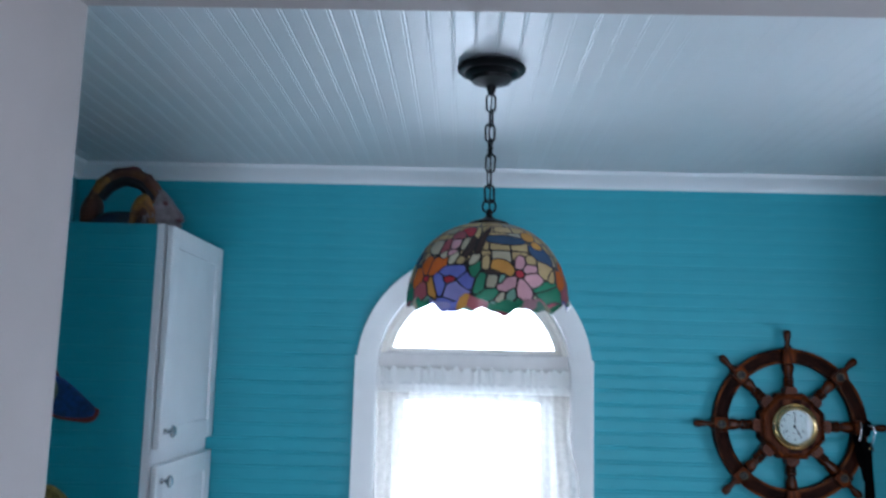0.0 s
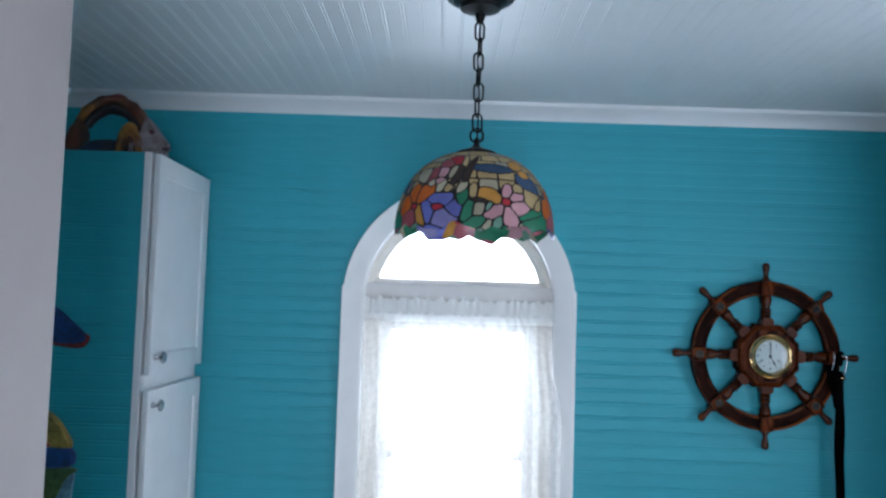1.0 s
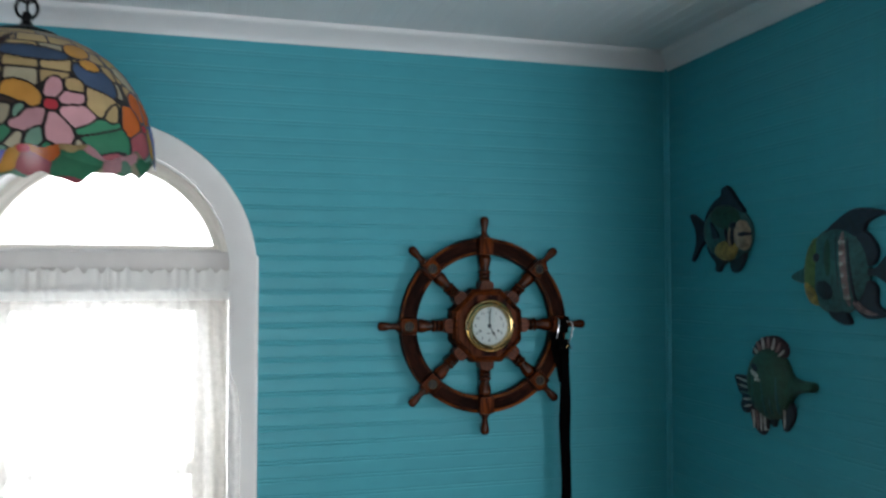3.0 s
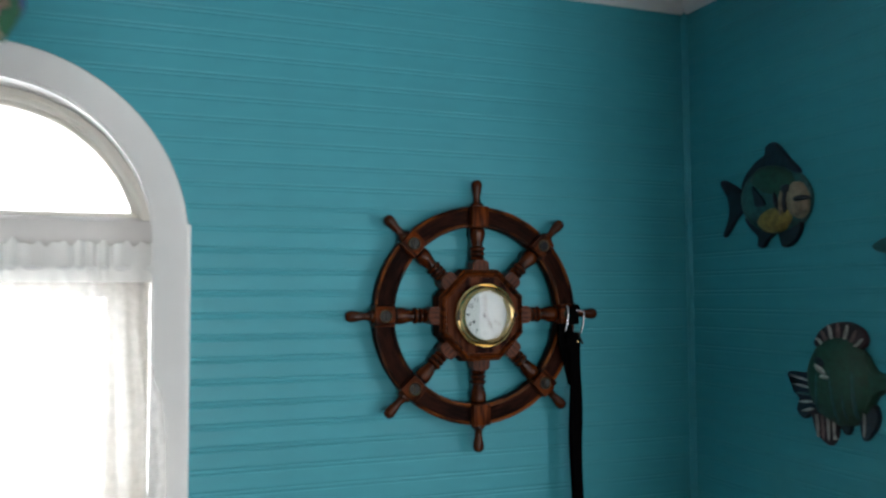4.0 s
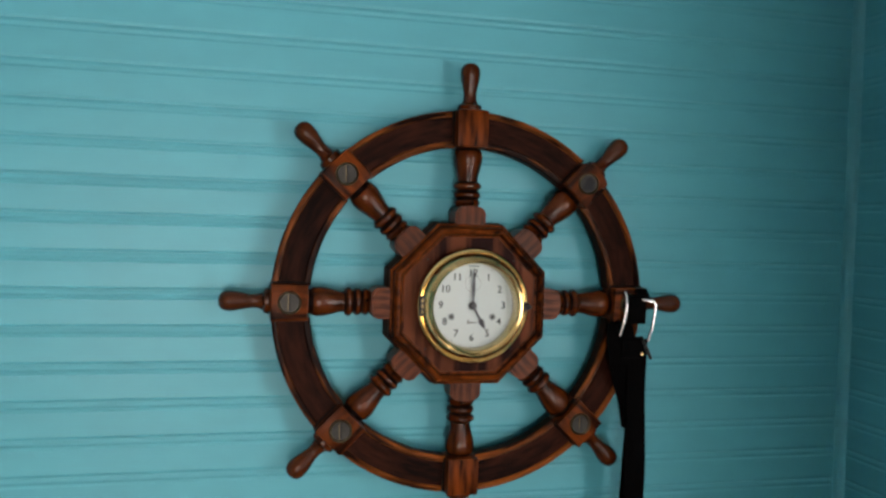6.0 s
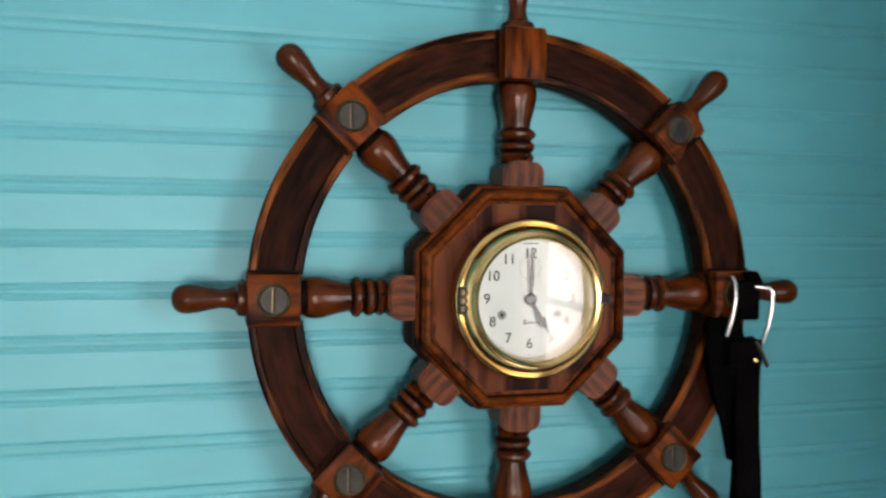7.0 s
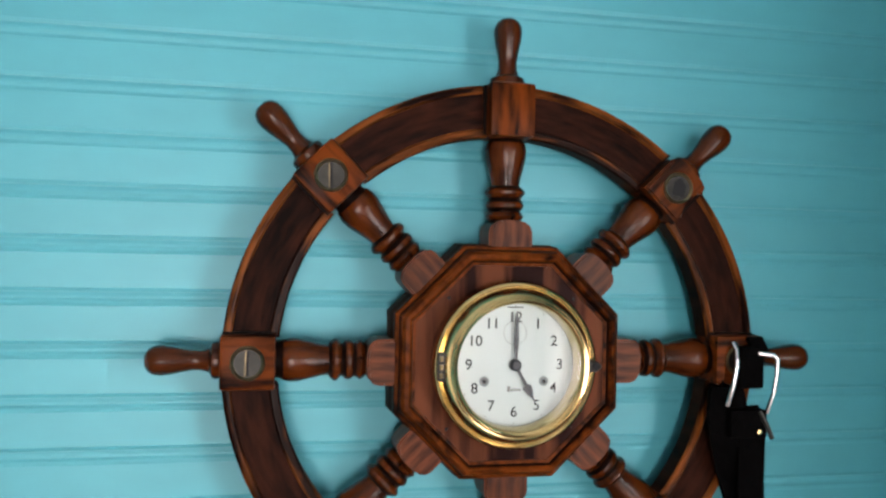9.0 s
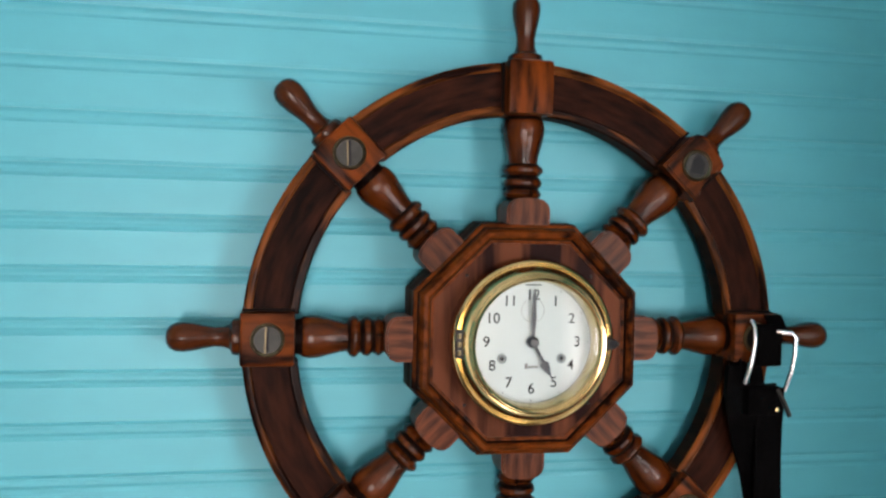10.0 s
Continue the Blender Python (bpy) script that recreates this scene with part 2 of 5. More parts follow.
def sweep_arc(section, cx, cz, a0, a1, n=40, bm=None, closed=True):
    """Carries a section of (radius, y) round an arc in the xz plane; angles in degrees from +x."""
    bm = bm or bmesh.new()
    rings = []
    for i in range(n + 1):
        a = radians(a0 + (a1 - a0) * i / n)
        rings.append([bm.verts.new((cx + r * math.cos(a), y, cz + r * math.sin(a))) for r, y in section])
    k = len(section)
    for a, b in zip(rings, rings[1:]):
        for j in range(k if closed else k - 1):
            bm.faces.new((a[j], a[(j + 1) % k], b[(j + 1) % k], b[j]))
    if closed:
        bm.faces.new(rings[0]), bm.faces.new(rings[-1])
    return bm


def prism(section, axis, lo, hi, bm=None):
    """A moulding: a section (two coordinates) drawn out along 'x', 'y' or 'z'."""
    bm = bm or bmesh.new()
    place = {"x": lambda s, p: (s, p[0], p[1]), "y": lambda s, p: (p[0], s, p[1]), "z": lambda s, p: (p[0], p[1], s)}[axis]
    a, b = ([bm.verts.new(place(s, p)) for p in section] for s in (lo, hi))
    k = len(section)
    for j in range(k):
        bm.faces.new((a[j], a[(j + 1) % k], b[(j + 1) % k], b[j]))
    bm.faces.new(a), bm.faces.new(b)
    return bm


# ---- the room: sizes ----
NORTH, EAST, WEST, SOUTH, HEIGHT = 2.885, 1.672, -1.30, 0.95, 2.392
PITCH, FIRST = 0.0453, 1.5407
WX, WZ, R_OUT, R_IN = 0.063, 1.723, 0.388, 0.322
SILL, RAIL = 0.62, 1.03

tagged(put("backdrop", boxed(-4, 4, 5.0, 5.02, -1, 6), bright_sky), "plain bright overcast sky outside the window", "sky", kind="structure")
tagged(put("backdrop_side", boxed(EAST + 0.065, EAST + 0.071, 1.18, 1.871, 1.062, 1.948), side_sky), "plain bright overcast sky outside the side window", "sky", kind="structure")
floor = tagged(put("floor", boxed(WEST - 0.2, EAST + 0.2, -1.9, 3.05, -0.1, 0), FLOOR), "brown oak floor of the small room", "floor", kind="structure")

# ceiling: boards running towards the window wall, each with a quirk and a bead
bm = bmesh.new()
P = 0.0465
x = WEST - 0.1
sec = []
while x < EAST + 0.1:
    sec += [(x, HEIGHT + 0.0009), (x + 0.0018, HEIGHT), (x + P - 0.0094, HEIGHT), (x + P - 0.0076, HEIGHT + 0.0007), (x + P - 0.006, HEIGHT + 0.0003), (x + P - 0.004, HEIGHT - 0.0002), (x + P - 0.002, HEIGHT + 0.0003), (x + P - 0.0004, HEIGHT + 0.0008)]
    x += P
sec += [(x, HEIGHT + 0.08), (WEST - 0.1, HEIGHT + 0.08)]
prism(sec, "y", SOUTH - 0.06, NORTH + 0.004, bm)
tagged(put("ceiling", bm, CEIL), "glossy white beadboard ceiling with narrow boards", "ceiling", kind="structure")
tagged(put("hall_ceiling", boxed(WEST - 0.2, EAST + 0.2, -1.9, SOUTH - 0.06, 2.45, 2.55), WHITE), "plain white ceiling of the hall", "ceiling", kind="structure")


def hole_half(z):
    """Half width of the wall's opening for the arched window."""
    if z <= WZ:
        return 0.352
    return math.sqrt(max(0.352 ** 2 - (z - WZ) ** 2, 0))


def arched_wall(y0, y1):
    bm = bmesh.new()
    box(bm, WEST - 0.15, WX - 0.352, y0, y1, 0, HEIGHT + 0.05)
    box(bm, WX + 0.352, EAST + 0.15, y0, y1, 0, HEIGHT + 0.05)
    box(bm, WX - 0.352, WX + 0.352, y0, y1, 0, SILL)
    n = 32
    for i in range(n):
        a, b = (math.pi * k / n for k in (i, i + 1))
        q = [(WX + 0.352 * math.cos(a), WZ + 0.352 * math.sin(a)), (WX + 0.352 * math.cos(a), HEIGHT + 0.05), (WX + 0.352 * math.cos(b), HEIGHT + 0.05), (WX + 0.352 * math.cos(b), WZ + 0.352 * math.sin(b))]
        prism(q, "y", y0, y1, bm)
    return bm


wall_north = tagged(put("wall_north", arched_wall(NORTH + 0.004, 3.03), TEAL), "teal painted horizontal beadboard wall with an arched window", "wall", kind="structure")
bm = bmesh.new()
E0 = EAST + 0.004
box(bm, E0, E0 + 0.13, SOUTH - 0.22, 1.178, 0, HEIGHT + 0.05)
box(bm, E0, E0 + 0.13, 1.873, NORTH + 0.004, 0, HEIGHT + 0.05)
box(bm, E0, E0 + 0.13, 1.178, 1.873, 0, 1.06)
box(bm, E0, E0 + 0.13, 1.178, 1.873, 1.95, HEIGHT + 0.05)
wall_east = tagged(put("wall_east", bm, TEAL), "teal painted horizontal beadboard wall hung with painted fish", "wall", kind="structure")
wall_west = tagged(put("wall_west", boxed(WEST - 0.13, WEST - 0.004, SOUTH - 0.22, NORTH + 0.004, 0, HEIGHT + 0.05), TEAL), "teal painted wall behind the tall cabinet", "wall", kind="structure")
DOOR0, DOOR1, HEAD = -0.398, 0.92, 2.118
bm = bmesh.new()
box(bm, WEST - 0.13, DOOR0 - 0.02, SOUTH - 0.21, SOUTH - 0.01, 0, HEIGHT + 0.05)
box(bm, DOOR1 + 0.02, E0, SOUTH - 0.21, SOUTH - 0.01, 0, HEIGHT + 0.05)
box(bm, DOOR0 - 0.02, DOOR1 + 0.02, SOUTH - 0.21, SOUTH - 0.01, HEAD + 0.02, HEIGHT + 0.05)
tagged(put("wall_south", bm, HALL), "painted wall with a wide cased opening to the hall", "wall", kind="structure")
bm = bmesh.new()
box(bm, WEST - 0.3, WEST - 0.18, -1.7, SOUTH - 0.21, 0, 2.5)
box(bm, EAST + 0.18, EAST + 0.3, -1.7, SOUTH - 0.21, 0, 2.5)
box(bm, WEST - 0.3, HALL_X - 0.36, -1.72, -1.6, 0, 2.5)
box(bm, HALL_X + 0.36, EAST + 0.3, -1.72, -1.6, 0, 2.5)
box(bm, HALL_X - 0.36, HALL_X + 0.36, -1.72, -1.6, 0, 0.53)
box(bm, HALL_X - 0.36, HALL_X + 0.36, -1.72, -1.6, 1.77, 2.5)
tagged(put("hall_walls", bm, HALL), "plain warm grey walls of the hall with a window", "wall", kind="structure")

# cased opening: jambs, head and casings with eased edges
opening = thing("doorway_casing", "white painted casing and jambs of a wide doorway", "doorway", (DOOR0, SOUTH, 0), kind="structure")
ox = Vector((DOOR0, SOUTH, 0))


def local(bm, o):
    bmesh.ops.translate(bm, verts=bm.verts, vec=-Vector(o))
    return bm


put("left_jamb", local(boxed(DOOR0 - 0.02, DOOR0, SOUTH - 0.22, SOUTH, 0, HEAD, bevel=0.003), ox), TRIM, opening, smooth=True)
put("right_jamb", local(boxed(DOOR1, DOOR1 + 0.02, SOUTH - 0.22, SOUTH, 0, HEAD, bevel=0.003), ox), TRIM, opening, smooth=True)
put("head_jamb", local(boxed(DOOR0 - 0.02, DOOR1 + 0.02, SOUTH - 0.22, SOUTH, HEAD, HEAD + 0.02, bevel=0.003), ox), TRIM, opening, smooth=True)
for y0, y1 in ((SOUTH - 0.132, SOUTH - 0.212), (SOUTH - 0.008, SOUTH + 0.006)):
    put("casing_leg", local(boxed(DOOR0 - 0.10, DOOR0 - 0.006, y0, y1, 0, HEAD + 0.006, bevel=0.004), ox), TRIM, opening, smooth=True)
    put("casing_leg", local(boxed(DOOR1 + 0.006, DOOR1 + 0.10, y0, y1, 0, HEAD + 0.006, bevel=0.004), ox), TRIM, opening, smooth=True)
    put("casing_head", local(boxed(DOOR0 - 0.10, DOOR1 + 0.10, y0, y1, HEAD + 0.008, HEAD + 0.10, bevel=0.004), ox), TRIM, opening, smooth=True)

# crown moulding: a cove between two fillets
crown = [(0, 0), (0.008, 0), (0.010, 0.008), (0.013, 0.013), (0.019, 0.021), (0.029, 0.031), (0.038, 0.037), (0.044, 0.040), (0.047, 0.044), (0.049, 0.053), (0, 0.053)]
Z0 = HEIGHT - 0.053
tagged(put("crown_moulding_north", prism([(NORTH + 0.003 - d, Z0 + h) for d, h in crown], "x", WEST, EAST), CEIL, smooth=True), "white crown moulding along the ceiling", "crown moulding", kind="structure")
tagged(put("crown_moulding_east", prism([(EAST + 0.003 - d, Z0 - 0.0005 + h) for d, h in crown], "y", SOUTH, NORTH - 0.0005), CEIL, smooth=True), "white crown moulding along the ceiling", "crown moulding", kind="structure")
tagged(put("crown_moulding_west", prism([(WEST - 0.003 + d, Z0 - 0.0005 + h) for d, h in crown], "y", SOUTH, NORTH - 0.0005), CEIL, smooth=True), "white crown moulding along the ceiling", "crown moulding", kind="structure")

# chair rail with a projecting cap, white boarding below it
rail = [(0, -0.075), (0.012, -0.075), (0.014, -0.03), (0.022, -0.022), (0.036, -0.018), (0.040, -0.012), (0.040, -0.004), (0.036, 0), (0, 0)]
for lo, hi in ((-0.80, WX - R_OUT), (WX + R_OUT, EAST - 0.002)):
    tagged(put("chair_rail_north", prism([(NORTH + 0.003 - d, RAIL + h) for d, h in rail], "x", lo, hi), WHITE, smooth=True), "white chair rail with a projecting cap", "chair rail", kind="structure")
tagged(put("chair_rail_east", prism([(EAST + 0.003 - d, RAIL - 0.0005 + h) for d, h in rail], "y", SOUTH, NORTH - 0.0005), WHITE, smooth=True), "white chair rail with a projecting cap", "chair rail", kind="structure")
tagged(put("wainscot_north", boxed(-0.8, EAST, NORTH - 0.002, NORTH + 0.0035, 0, SILL - 0.01), WHITE), "white painted wainscot below the chair rail", "wainscot", kind="structure")
tagged(put("wainscot_east", boxed(EAST - 0.002, EAST + 0.0035, SOUTH, NORTH - 0.002, 0, RAIL - 0.02), WHITE), "white painted wainscot below the chair rail", "wainscot", kind="structure")

# teal corner bead where the two boarded walls meet
tagged(put("corner_trim", prism([(EAST + 0.003, NORTH + 0.003), (EAST - 0.012, NORTH + 0.003), (EAST - 0.0115, NORTH - 0.004), (EAST - 0.0085, NORTH - 0.0085), (EAST - 0.004, NORTH - 0.0115), (EAST + 0.003, NORTH - 0.012)], "z", RAIL, Z0 + 0.004), TEAL, smooth=True), "teal painted quarter round in the corner", "trim", kind="structure")

# ---- arched window ----
window_1 = thing("window_1", "arched white window with a fanlight over a double-hung sash", "window", (WX, NORTH, SILL), kind="structure")
wo = Vector((WX, NORTH, SILL))
Y0 = NORTH + 0.003
# casing: stepped section, thickest at the outer edge
cas = [(R_IN, Y0 + 0.0), (R_IN, Y0 - 0.014), (R_IN + 0.004, Y0 - 0.017), (R_IN + 0.046, Y0 - 0.019), (R_IN + 0.052, Y0 - 0.023), (R_OUT - 0.004, Y0 - 0.023), (R_OUT - 0.002, Y0 - 0.020), (R_OUT - 0.002, Y0)]
put("arched_casing", local(sweep_arc(cas, WX, WZ + 0.004, 0, 180, 56), wo), WHITE, window_1, smooth=True)
for s in (-1, 1):
    leg = [(WX + s * (r + (0.004 if r > R_IN + 0.01 else 0)), y - (0.002 if y < Y0 else 0)) for r, y in cas]
    put("casing_leg", local(prism(leg, "z", SILL + 0.02, WZ + 0.043), wo), WHITE, window_1, smooth=True)
jam = [(R_IN, Y0 - 0.010), (R_IN + 0.014, Y0 - 0.010), (R_IN + 0.014, 3.03), (R_IN, 3.03)]
put("arched_jamb", local(sweep_arc([(r - 0.004, y) for r, y in jam], WX, WZ + 0.004, 0, 180, 48), wo), WHITE, window_1, smooth=True)
for s in (-1, 1):
    put("side_jamb", local(prism([(WX + s * (r - 0.004), y) for r, y in jam], "z", SILL, WZ + 0.004), wo), WHITE, window_1)
# fanlight: fixed frame, sloped glazing bead, pane
fan = [(0.319, 2.950), (0.319, 3.010), (0.296, 3.010), (0.296, 2.962), (0.299, 2.956), (0.306, 2.950)]
put("fanlight_frame", local(sweep_arc(fan, WX, WZ, -2, 182, 48), wo), SASH, window_1, smooth=True)
bead = [(0.297, 2.966), (0.297, 2.990), (0.284, 2.990), (0.284, 2.984), (0.290, 2.970)]
AB = math.degrees(math.asin((1.797 - WZ) / 0.29))
put("fanlight_bead", local(sweep_arc(bead, WX, WZ, AB, 180 - AB, 44), wo), SASH, window_1, smooth=True)
put("fanlight_bead", local(prism([(2.966, 1.786), (2.990, 1.786), (2.990, 1.798), (2.985, 1.798), (2.970, 1.792)], "x", WX - 0.288, WX + 0.288), wo), SASH, window_1, smooth=True)
put("transom_bar", local(prism([(2.950, 1.66), (3.010, 1.66), (3.010, 1.7855), (2.962, 1.7855), (2.952, 1.780), (2.946, 1.776)], "x", WX - 0.318, WX + 0.318), wo), AGED_SHADED, window_1, smooth=True)
bm = bmesh.new()
ring = [bm.verts.new((WX + 0.292 * math.cos(radians(a)), 2.980, WZ + 0.292 * math.sin(radians(a)))) for a in np.linspace(AB - 1, 181 - AB, 30)]
bm.faces.new(ring)
pane = put("fanlight_pane", local(bm, wo), CLEAR, window_1)
pane.visible_shadow = False


def sash(name, z0, z1, y, stile, railt, railb):
    ob = put(name, local(boxed(WX - 0.316, WX - 0.316 + stile, y, y + 0.032, z0, z1, bevel=0.003), wo), SASH, window_1, smooth=True)
    put("stile", local(boxed(WX + 0.316 - stile, WX + 0.316, y, y + 0.032, z0, z1, bevel=0.003), wo), SASH, ob, smooth=True)
    put("top_rail", local(boxed(WX - 0.316 + stile, WX + 0.316 - stile, y + 0.001, y + 0.031, z1 - railt, z1, bevel=0.003), wo), SASH, ob, smooth=True)
    put("bottom_rail", local(boxed(WX - 0.316 + stile, WX + 0.316 - stile, y + 0.001, y + 0.031, z0, z0 + railb, bevel=0.003), wo), SASH, ob, smooth=True)
    g = put("pane", local(boxed(WX - 0.316 + stile, WX + 0.316 - stile, y + 0.014, y + 0.017, z0 + railb, z1 - railt), wo), CLEAR, ob)
    g.visible_shadow = False
    return ob


sash("upper_sash", 1.195, 1.66, 2.985, 0.088, 0.042, 0.030)
sash("lower_sash", SILL + 0.03, 1.222, 2.950, 0.092, 0.032, 0.06)
put("sash_lock", local(lathe([(0, 0), (0.014, 0), (0.014, 0.008), (0.008, 0.014), (0, 0.014)], 14, matrix=Matrix.Translation((WX, 2.962, 1.222))), wo), OLD_BRASS, window_1, "small brass sash lock", smooth=True)
put("window_sill", local(boxed(WX - R_OUT - 0.03, WX + R_OUT + 0.03, NORTH - 0.06, 3.0, SILL - 0.01, SILL + 0.02, bevel=0.006), wo), WHITE, window_1, smooth=True)

# side window near the doorway, seen only as a reflection in the clock's glass
window_2 = thing("window_2", "white painted side window with one sash", "window", (EAST, 1.525, 1.06), kind="structure")
w2 = Vector((EAST, 1.525, 1.06))
for y0, y1, z0, z1 in ((1.118, 1.18, 1.0, 2.02), (1.871, 1.933, 1.0, 2.02), (1.18, 1.871, 1.952, 2.02), (1.18, 1.871, 1.0, 1.058)):
    put("casing", local(boxed(EAST - 0.014, EAST + 0.0045, y0, y1, z0, z1, bevel=0.003), w2), WHITE, window_2, smooth=True)
for y0, y1, z0, z1 in ((1.179, 1.197, 1.061, 1.949), (1.854, 1.872, 1.061, 1.949), (1.197, 1.854, 1.061, 1.085), (1.197, 1.854, 1.925, 1.949), (1.197, 1.854, 1.42, 1.438), (1.473, 1.493, 1.085, 1.42), (1.473, 1.493, 1.438, 1.925)):
    put("window_frame", local(boxed(EAST + 0.040, EAST + 0.056, y0, y1, z0, z1, bevel=0.002), w2), WHITE, window_2, smooth=True)
for y0, y1, z0, z1 in ((1.1785, 1.1815, 1.0605, 1.9495), (1.8695, 1.8725, 1.0605, 1.9495), (1.1815, 1.8695, 1.0605, 1.0635), (1.1815, 1.8695, 1.9465, 1.9495)):
    put("jamb", local(boxed(EAST + 0.005, EAST + 0.064, y0, y1, z0, z1), w2), WHITE, window_2)

# ---- sheer curtain on a thin rod inside the jambs ----
CL, CR = WX - 0.316, WX + 0.317
rod = thing("curtain_rod", "thin white curtain rod between the window jambs", "curtain rod", (WX, 2.908, 1.678))
put("rod", tube([(-0.3165, 0, 0), (0.3165, 0, 0)], 0.006, 12), WHITE, rod, smooth=True)
for s in (-1, 1):
    put("rod_socket", boxed(s * 0.3165 - 0.004, s * 0.3165 + 0.004, -0.010, 0.010, -0.010, 0.010, bevel=0.002), WHITE, rod)


def curtain_mesh(first_row, last_row):
    bm = bmesh.new()
    nx, nz = 240, 60
    top, bottom = 1.724, 0.68
    cols = []
    for i in range(nx + 1):
        u = i / nx
        col = []
        for k in range(first_row, last_row + 1):
            v = k / nz
            z = top + (bottom - top) * v ** 1.15
            drop = max(0.0, 1.678 - z)
            fold = min(1.0, 0.25 + drop * 2.2)
            if z > 1.66:
                # gathered heading above the rod: small uneven ruffles
                y = 2.903 - 0.0035 * math.sin(u * 120 + 3 * math.sin(u * 23)) * (0.4 + abs(z - 1.68) / 0.045)
                z2 = z + (0.007 * abs(math.sin(u * 31 + 2 * math.sin(u * 13))) + 0.004 * math.sin(u * 97) + 0.003 * math.sin(u * 171)) * max(0, (z - 1.69) / 0.034)
            else:
                y = 2.905 + fold * (0.010 * math.sin(u * 74 + 2.2 * math.sin(u * 9)) + 0.005 * math.sin(u * 151 + 1.3))
                z2 = z
            x = CL + (CR - CL) * u
            # right edge swells out over the casing lower down
            flare = max(0.0, min(1.0, (1.60 - z) / 0.28))
            flare = flare * flare * (3 - 2 * flare)
            w = max(0.0, (u - 0.86) / 0.14)
            x += 0.030 * flare * w
            y -= 0.055 * flare * w ** 0.7
            col.append(bm.verts.new((x - WX, y - 2.905, z2 - top)))
        cols.append(col)
    for a, b in zip(cols, cols[1:]):
        for k in range(last_row - first_row):
            bm.faces.new((a[k], a[k + 1], b[k + 1], b[k]))
    return bm


curtain = thing("sheer_curtain", "", "", (WX, 2.905, 1.724))
put("heading", curtain_mesh(0, 6), HEADING, curtain, "ruffled cotton heading gathered on the rod", smooth=True)
put("cloth", curtain_mesh(6, 60), SHEER, curtain, smooth=True)
tagged(curtain, "white sheer curtain gathered on a rod with a ruffled heading", "curtain")

# ---- tall cabinet ----
CX, CY, CZ = -0.806, 2.372, 2.107
cabinet = thing("tall_cabinet", "tall white cabinet with teal boarded side and two doors", "cabinet", (CX, CY, 0))
co = Vector((CX, CY, 0))
put("body", local(boxed(-1.27, CX - 0.02, CY + 0.006, NORTH - 0.003, 0, CZ, bevel=0.002), co), TEAL, cabinet)
for y0, y1, z0, z1 in ((CY, CY + 0.048, 0, CZ), (NORTH - 0.03, NORTH - 0.003, 0, CZ), (CY + 0.048, NORTH - 0.03, CZ - 0.03, CZ), (CY + 0.048, NORTH - 0.03, 1.43, 1.51), (CY + 0.048, NORTH - 0.03, 0, 0.12)):
    put("face_frame", local(boxed(CX - 0.02, CX, y0, y1, z0, z1, bevel=0.0015), co), CABINET, cabinet)


def cabinet_door(z0, z1, knob_z):
    y0, y1, x0 = CY + 0.006, NORTH - 0.012, CX + 0.0065
    t, st = 0.017, 0.058
    door = put("door", local(boxed(x0, x0 + 0.011, y0 + st, y1 - st, z0 + st, z1 - st), co), CABINET, cabinet)
    for a, b, c, d in ((y0, y0 + st, z0, z1), (y1 - st, y1, z0, z1), (y0 + st, y1 - st, z0, z0 + st), (y0 + st, y1 - st, z1 - st, z1)):
        put("door_rail", local(boxed(x0, x0 + t, a, b, c, d, bevel=0.0025), co), CABINET, door, smooth=True)
    turn = Matrix.Translation(Vector((x0 + t, y0 + 0.034, knob_z)) - co) @ pose(0, 0, 0, 0, 90, 0)
    put("knob", lathe([(0, 0), (0.008, 0), (0.008, 0.003), (0.005, 0.008), (0.005, 0.014), (0.010, 0.018), (0.0165, 0.022), (0.0165, 0.026), (0.012, 0.030), (0, 0.031)], 20, matrix=turn), CHROME, door, "small round nickel knob", smooth=True)


cabinet_door(1.492, CZ - 0.004, 1.540)
cabinet_door(0.10, 1.450, 1.408)

# ---- stained glass pendant ----
LX, LY = 0.075, 1.855
RIM, APEX, RAD = 1.853, 2.047, 0.170
pendant = thing("pendant_lamp", "stained glass dome pendant lamp hanging on a black chain", "pendant lamp", (LX, LY, HEIGHT))
put("canopy", lathe([(0, 0.0), (0.050, 0.0), (0.050, -0.005), (0.071, -0.006), (0.075, -0.010), (0.074, -0.016), (0.068, -0.021), (0.060, -0.022), (0.057, -0.027), (0.046, -0.032), (0.043, -0.040), (0.024, -0.046), (0.012, -0.050), (0.009, -0.062), (0.006, -0.070), (0, -0.072)], 48), IRON, pendant, "round stepped black canopy", smooth=True)


def chain_link(length, width, wire):
    pts = []
    r = width / 2
    h = length / 2 - r
    for i in range(20):
        a = 2 * math.pi * i / 20
        pts.append((r * math.cos(a), 0, r * math.sin(a) + (h if math.sin(a) >= 0 else -h)))
    return tube(pts, wire, 8, closed=True)


zc, k, link = -0.070, 0, None
TOP_RING = APEX + 0.032 - HEIGHT
while zc > TOP_RING + 0.012:
    turn = Matrix.Translation((0.0012 * math.sin(k * 2.1), 0, zc - 0.018)) @ pose(0, 0, 0, 0, 3 * math.sin(k * 1.7), 12 + 90 * (k % 2) + 9 * math.sin(k * 2.9))
    if link is None:
        link = put("chain_link", chain_link(0.040, 0.020, 0.0023), IRON, pendant, smooth=True, at=turn)
    else:
        put("chain_link", link.data, IRON, pendant, at=turn)
    zc -= 0.0335
    k += 1
put("hanging_ring", tube([(0.014 * math.cos(a), 0, TOP_RING - 0.004 + 0.015 * math.sin(a)) for a in np.linspace(0, 2 * math.pi, 22)[:-1]], 0.0024, 8, closed=True), IRON, pendant, smooth=True)
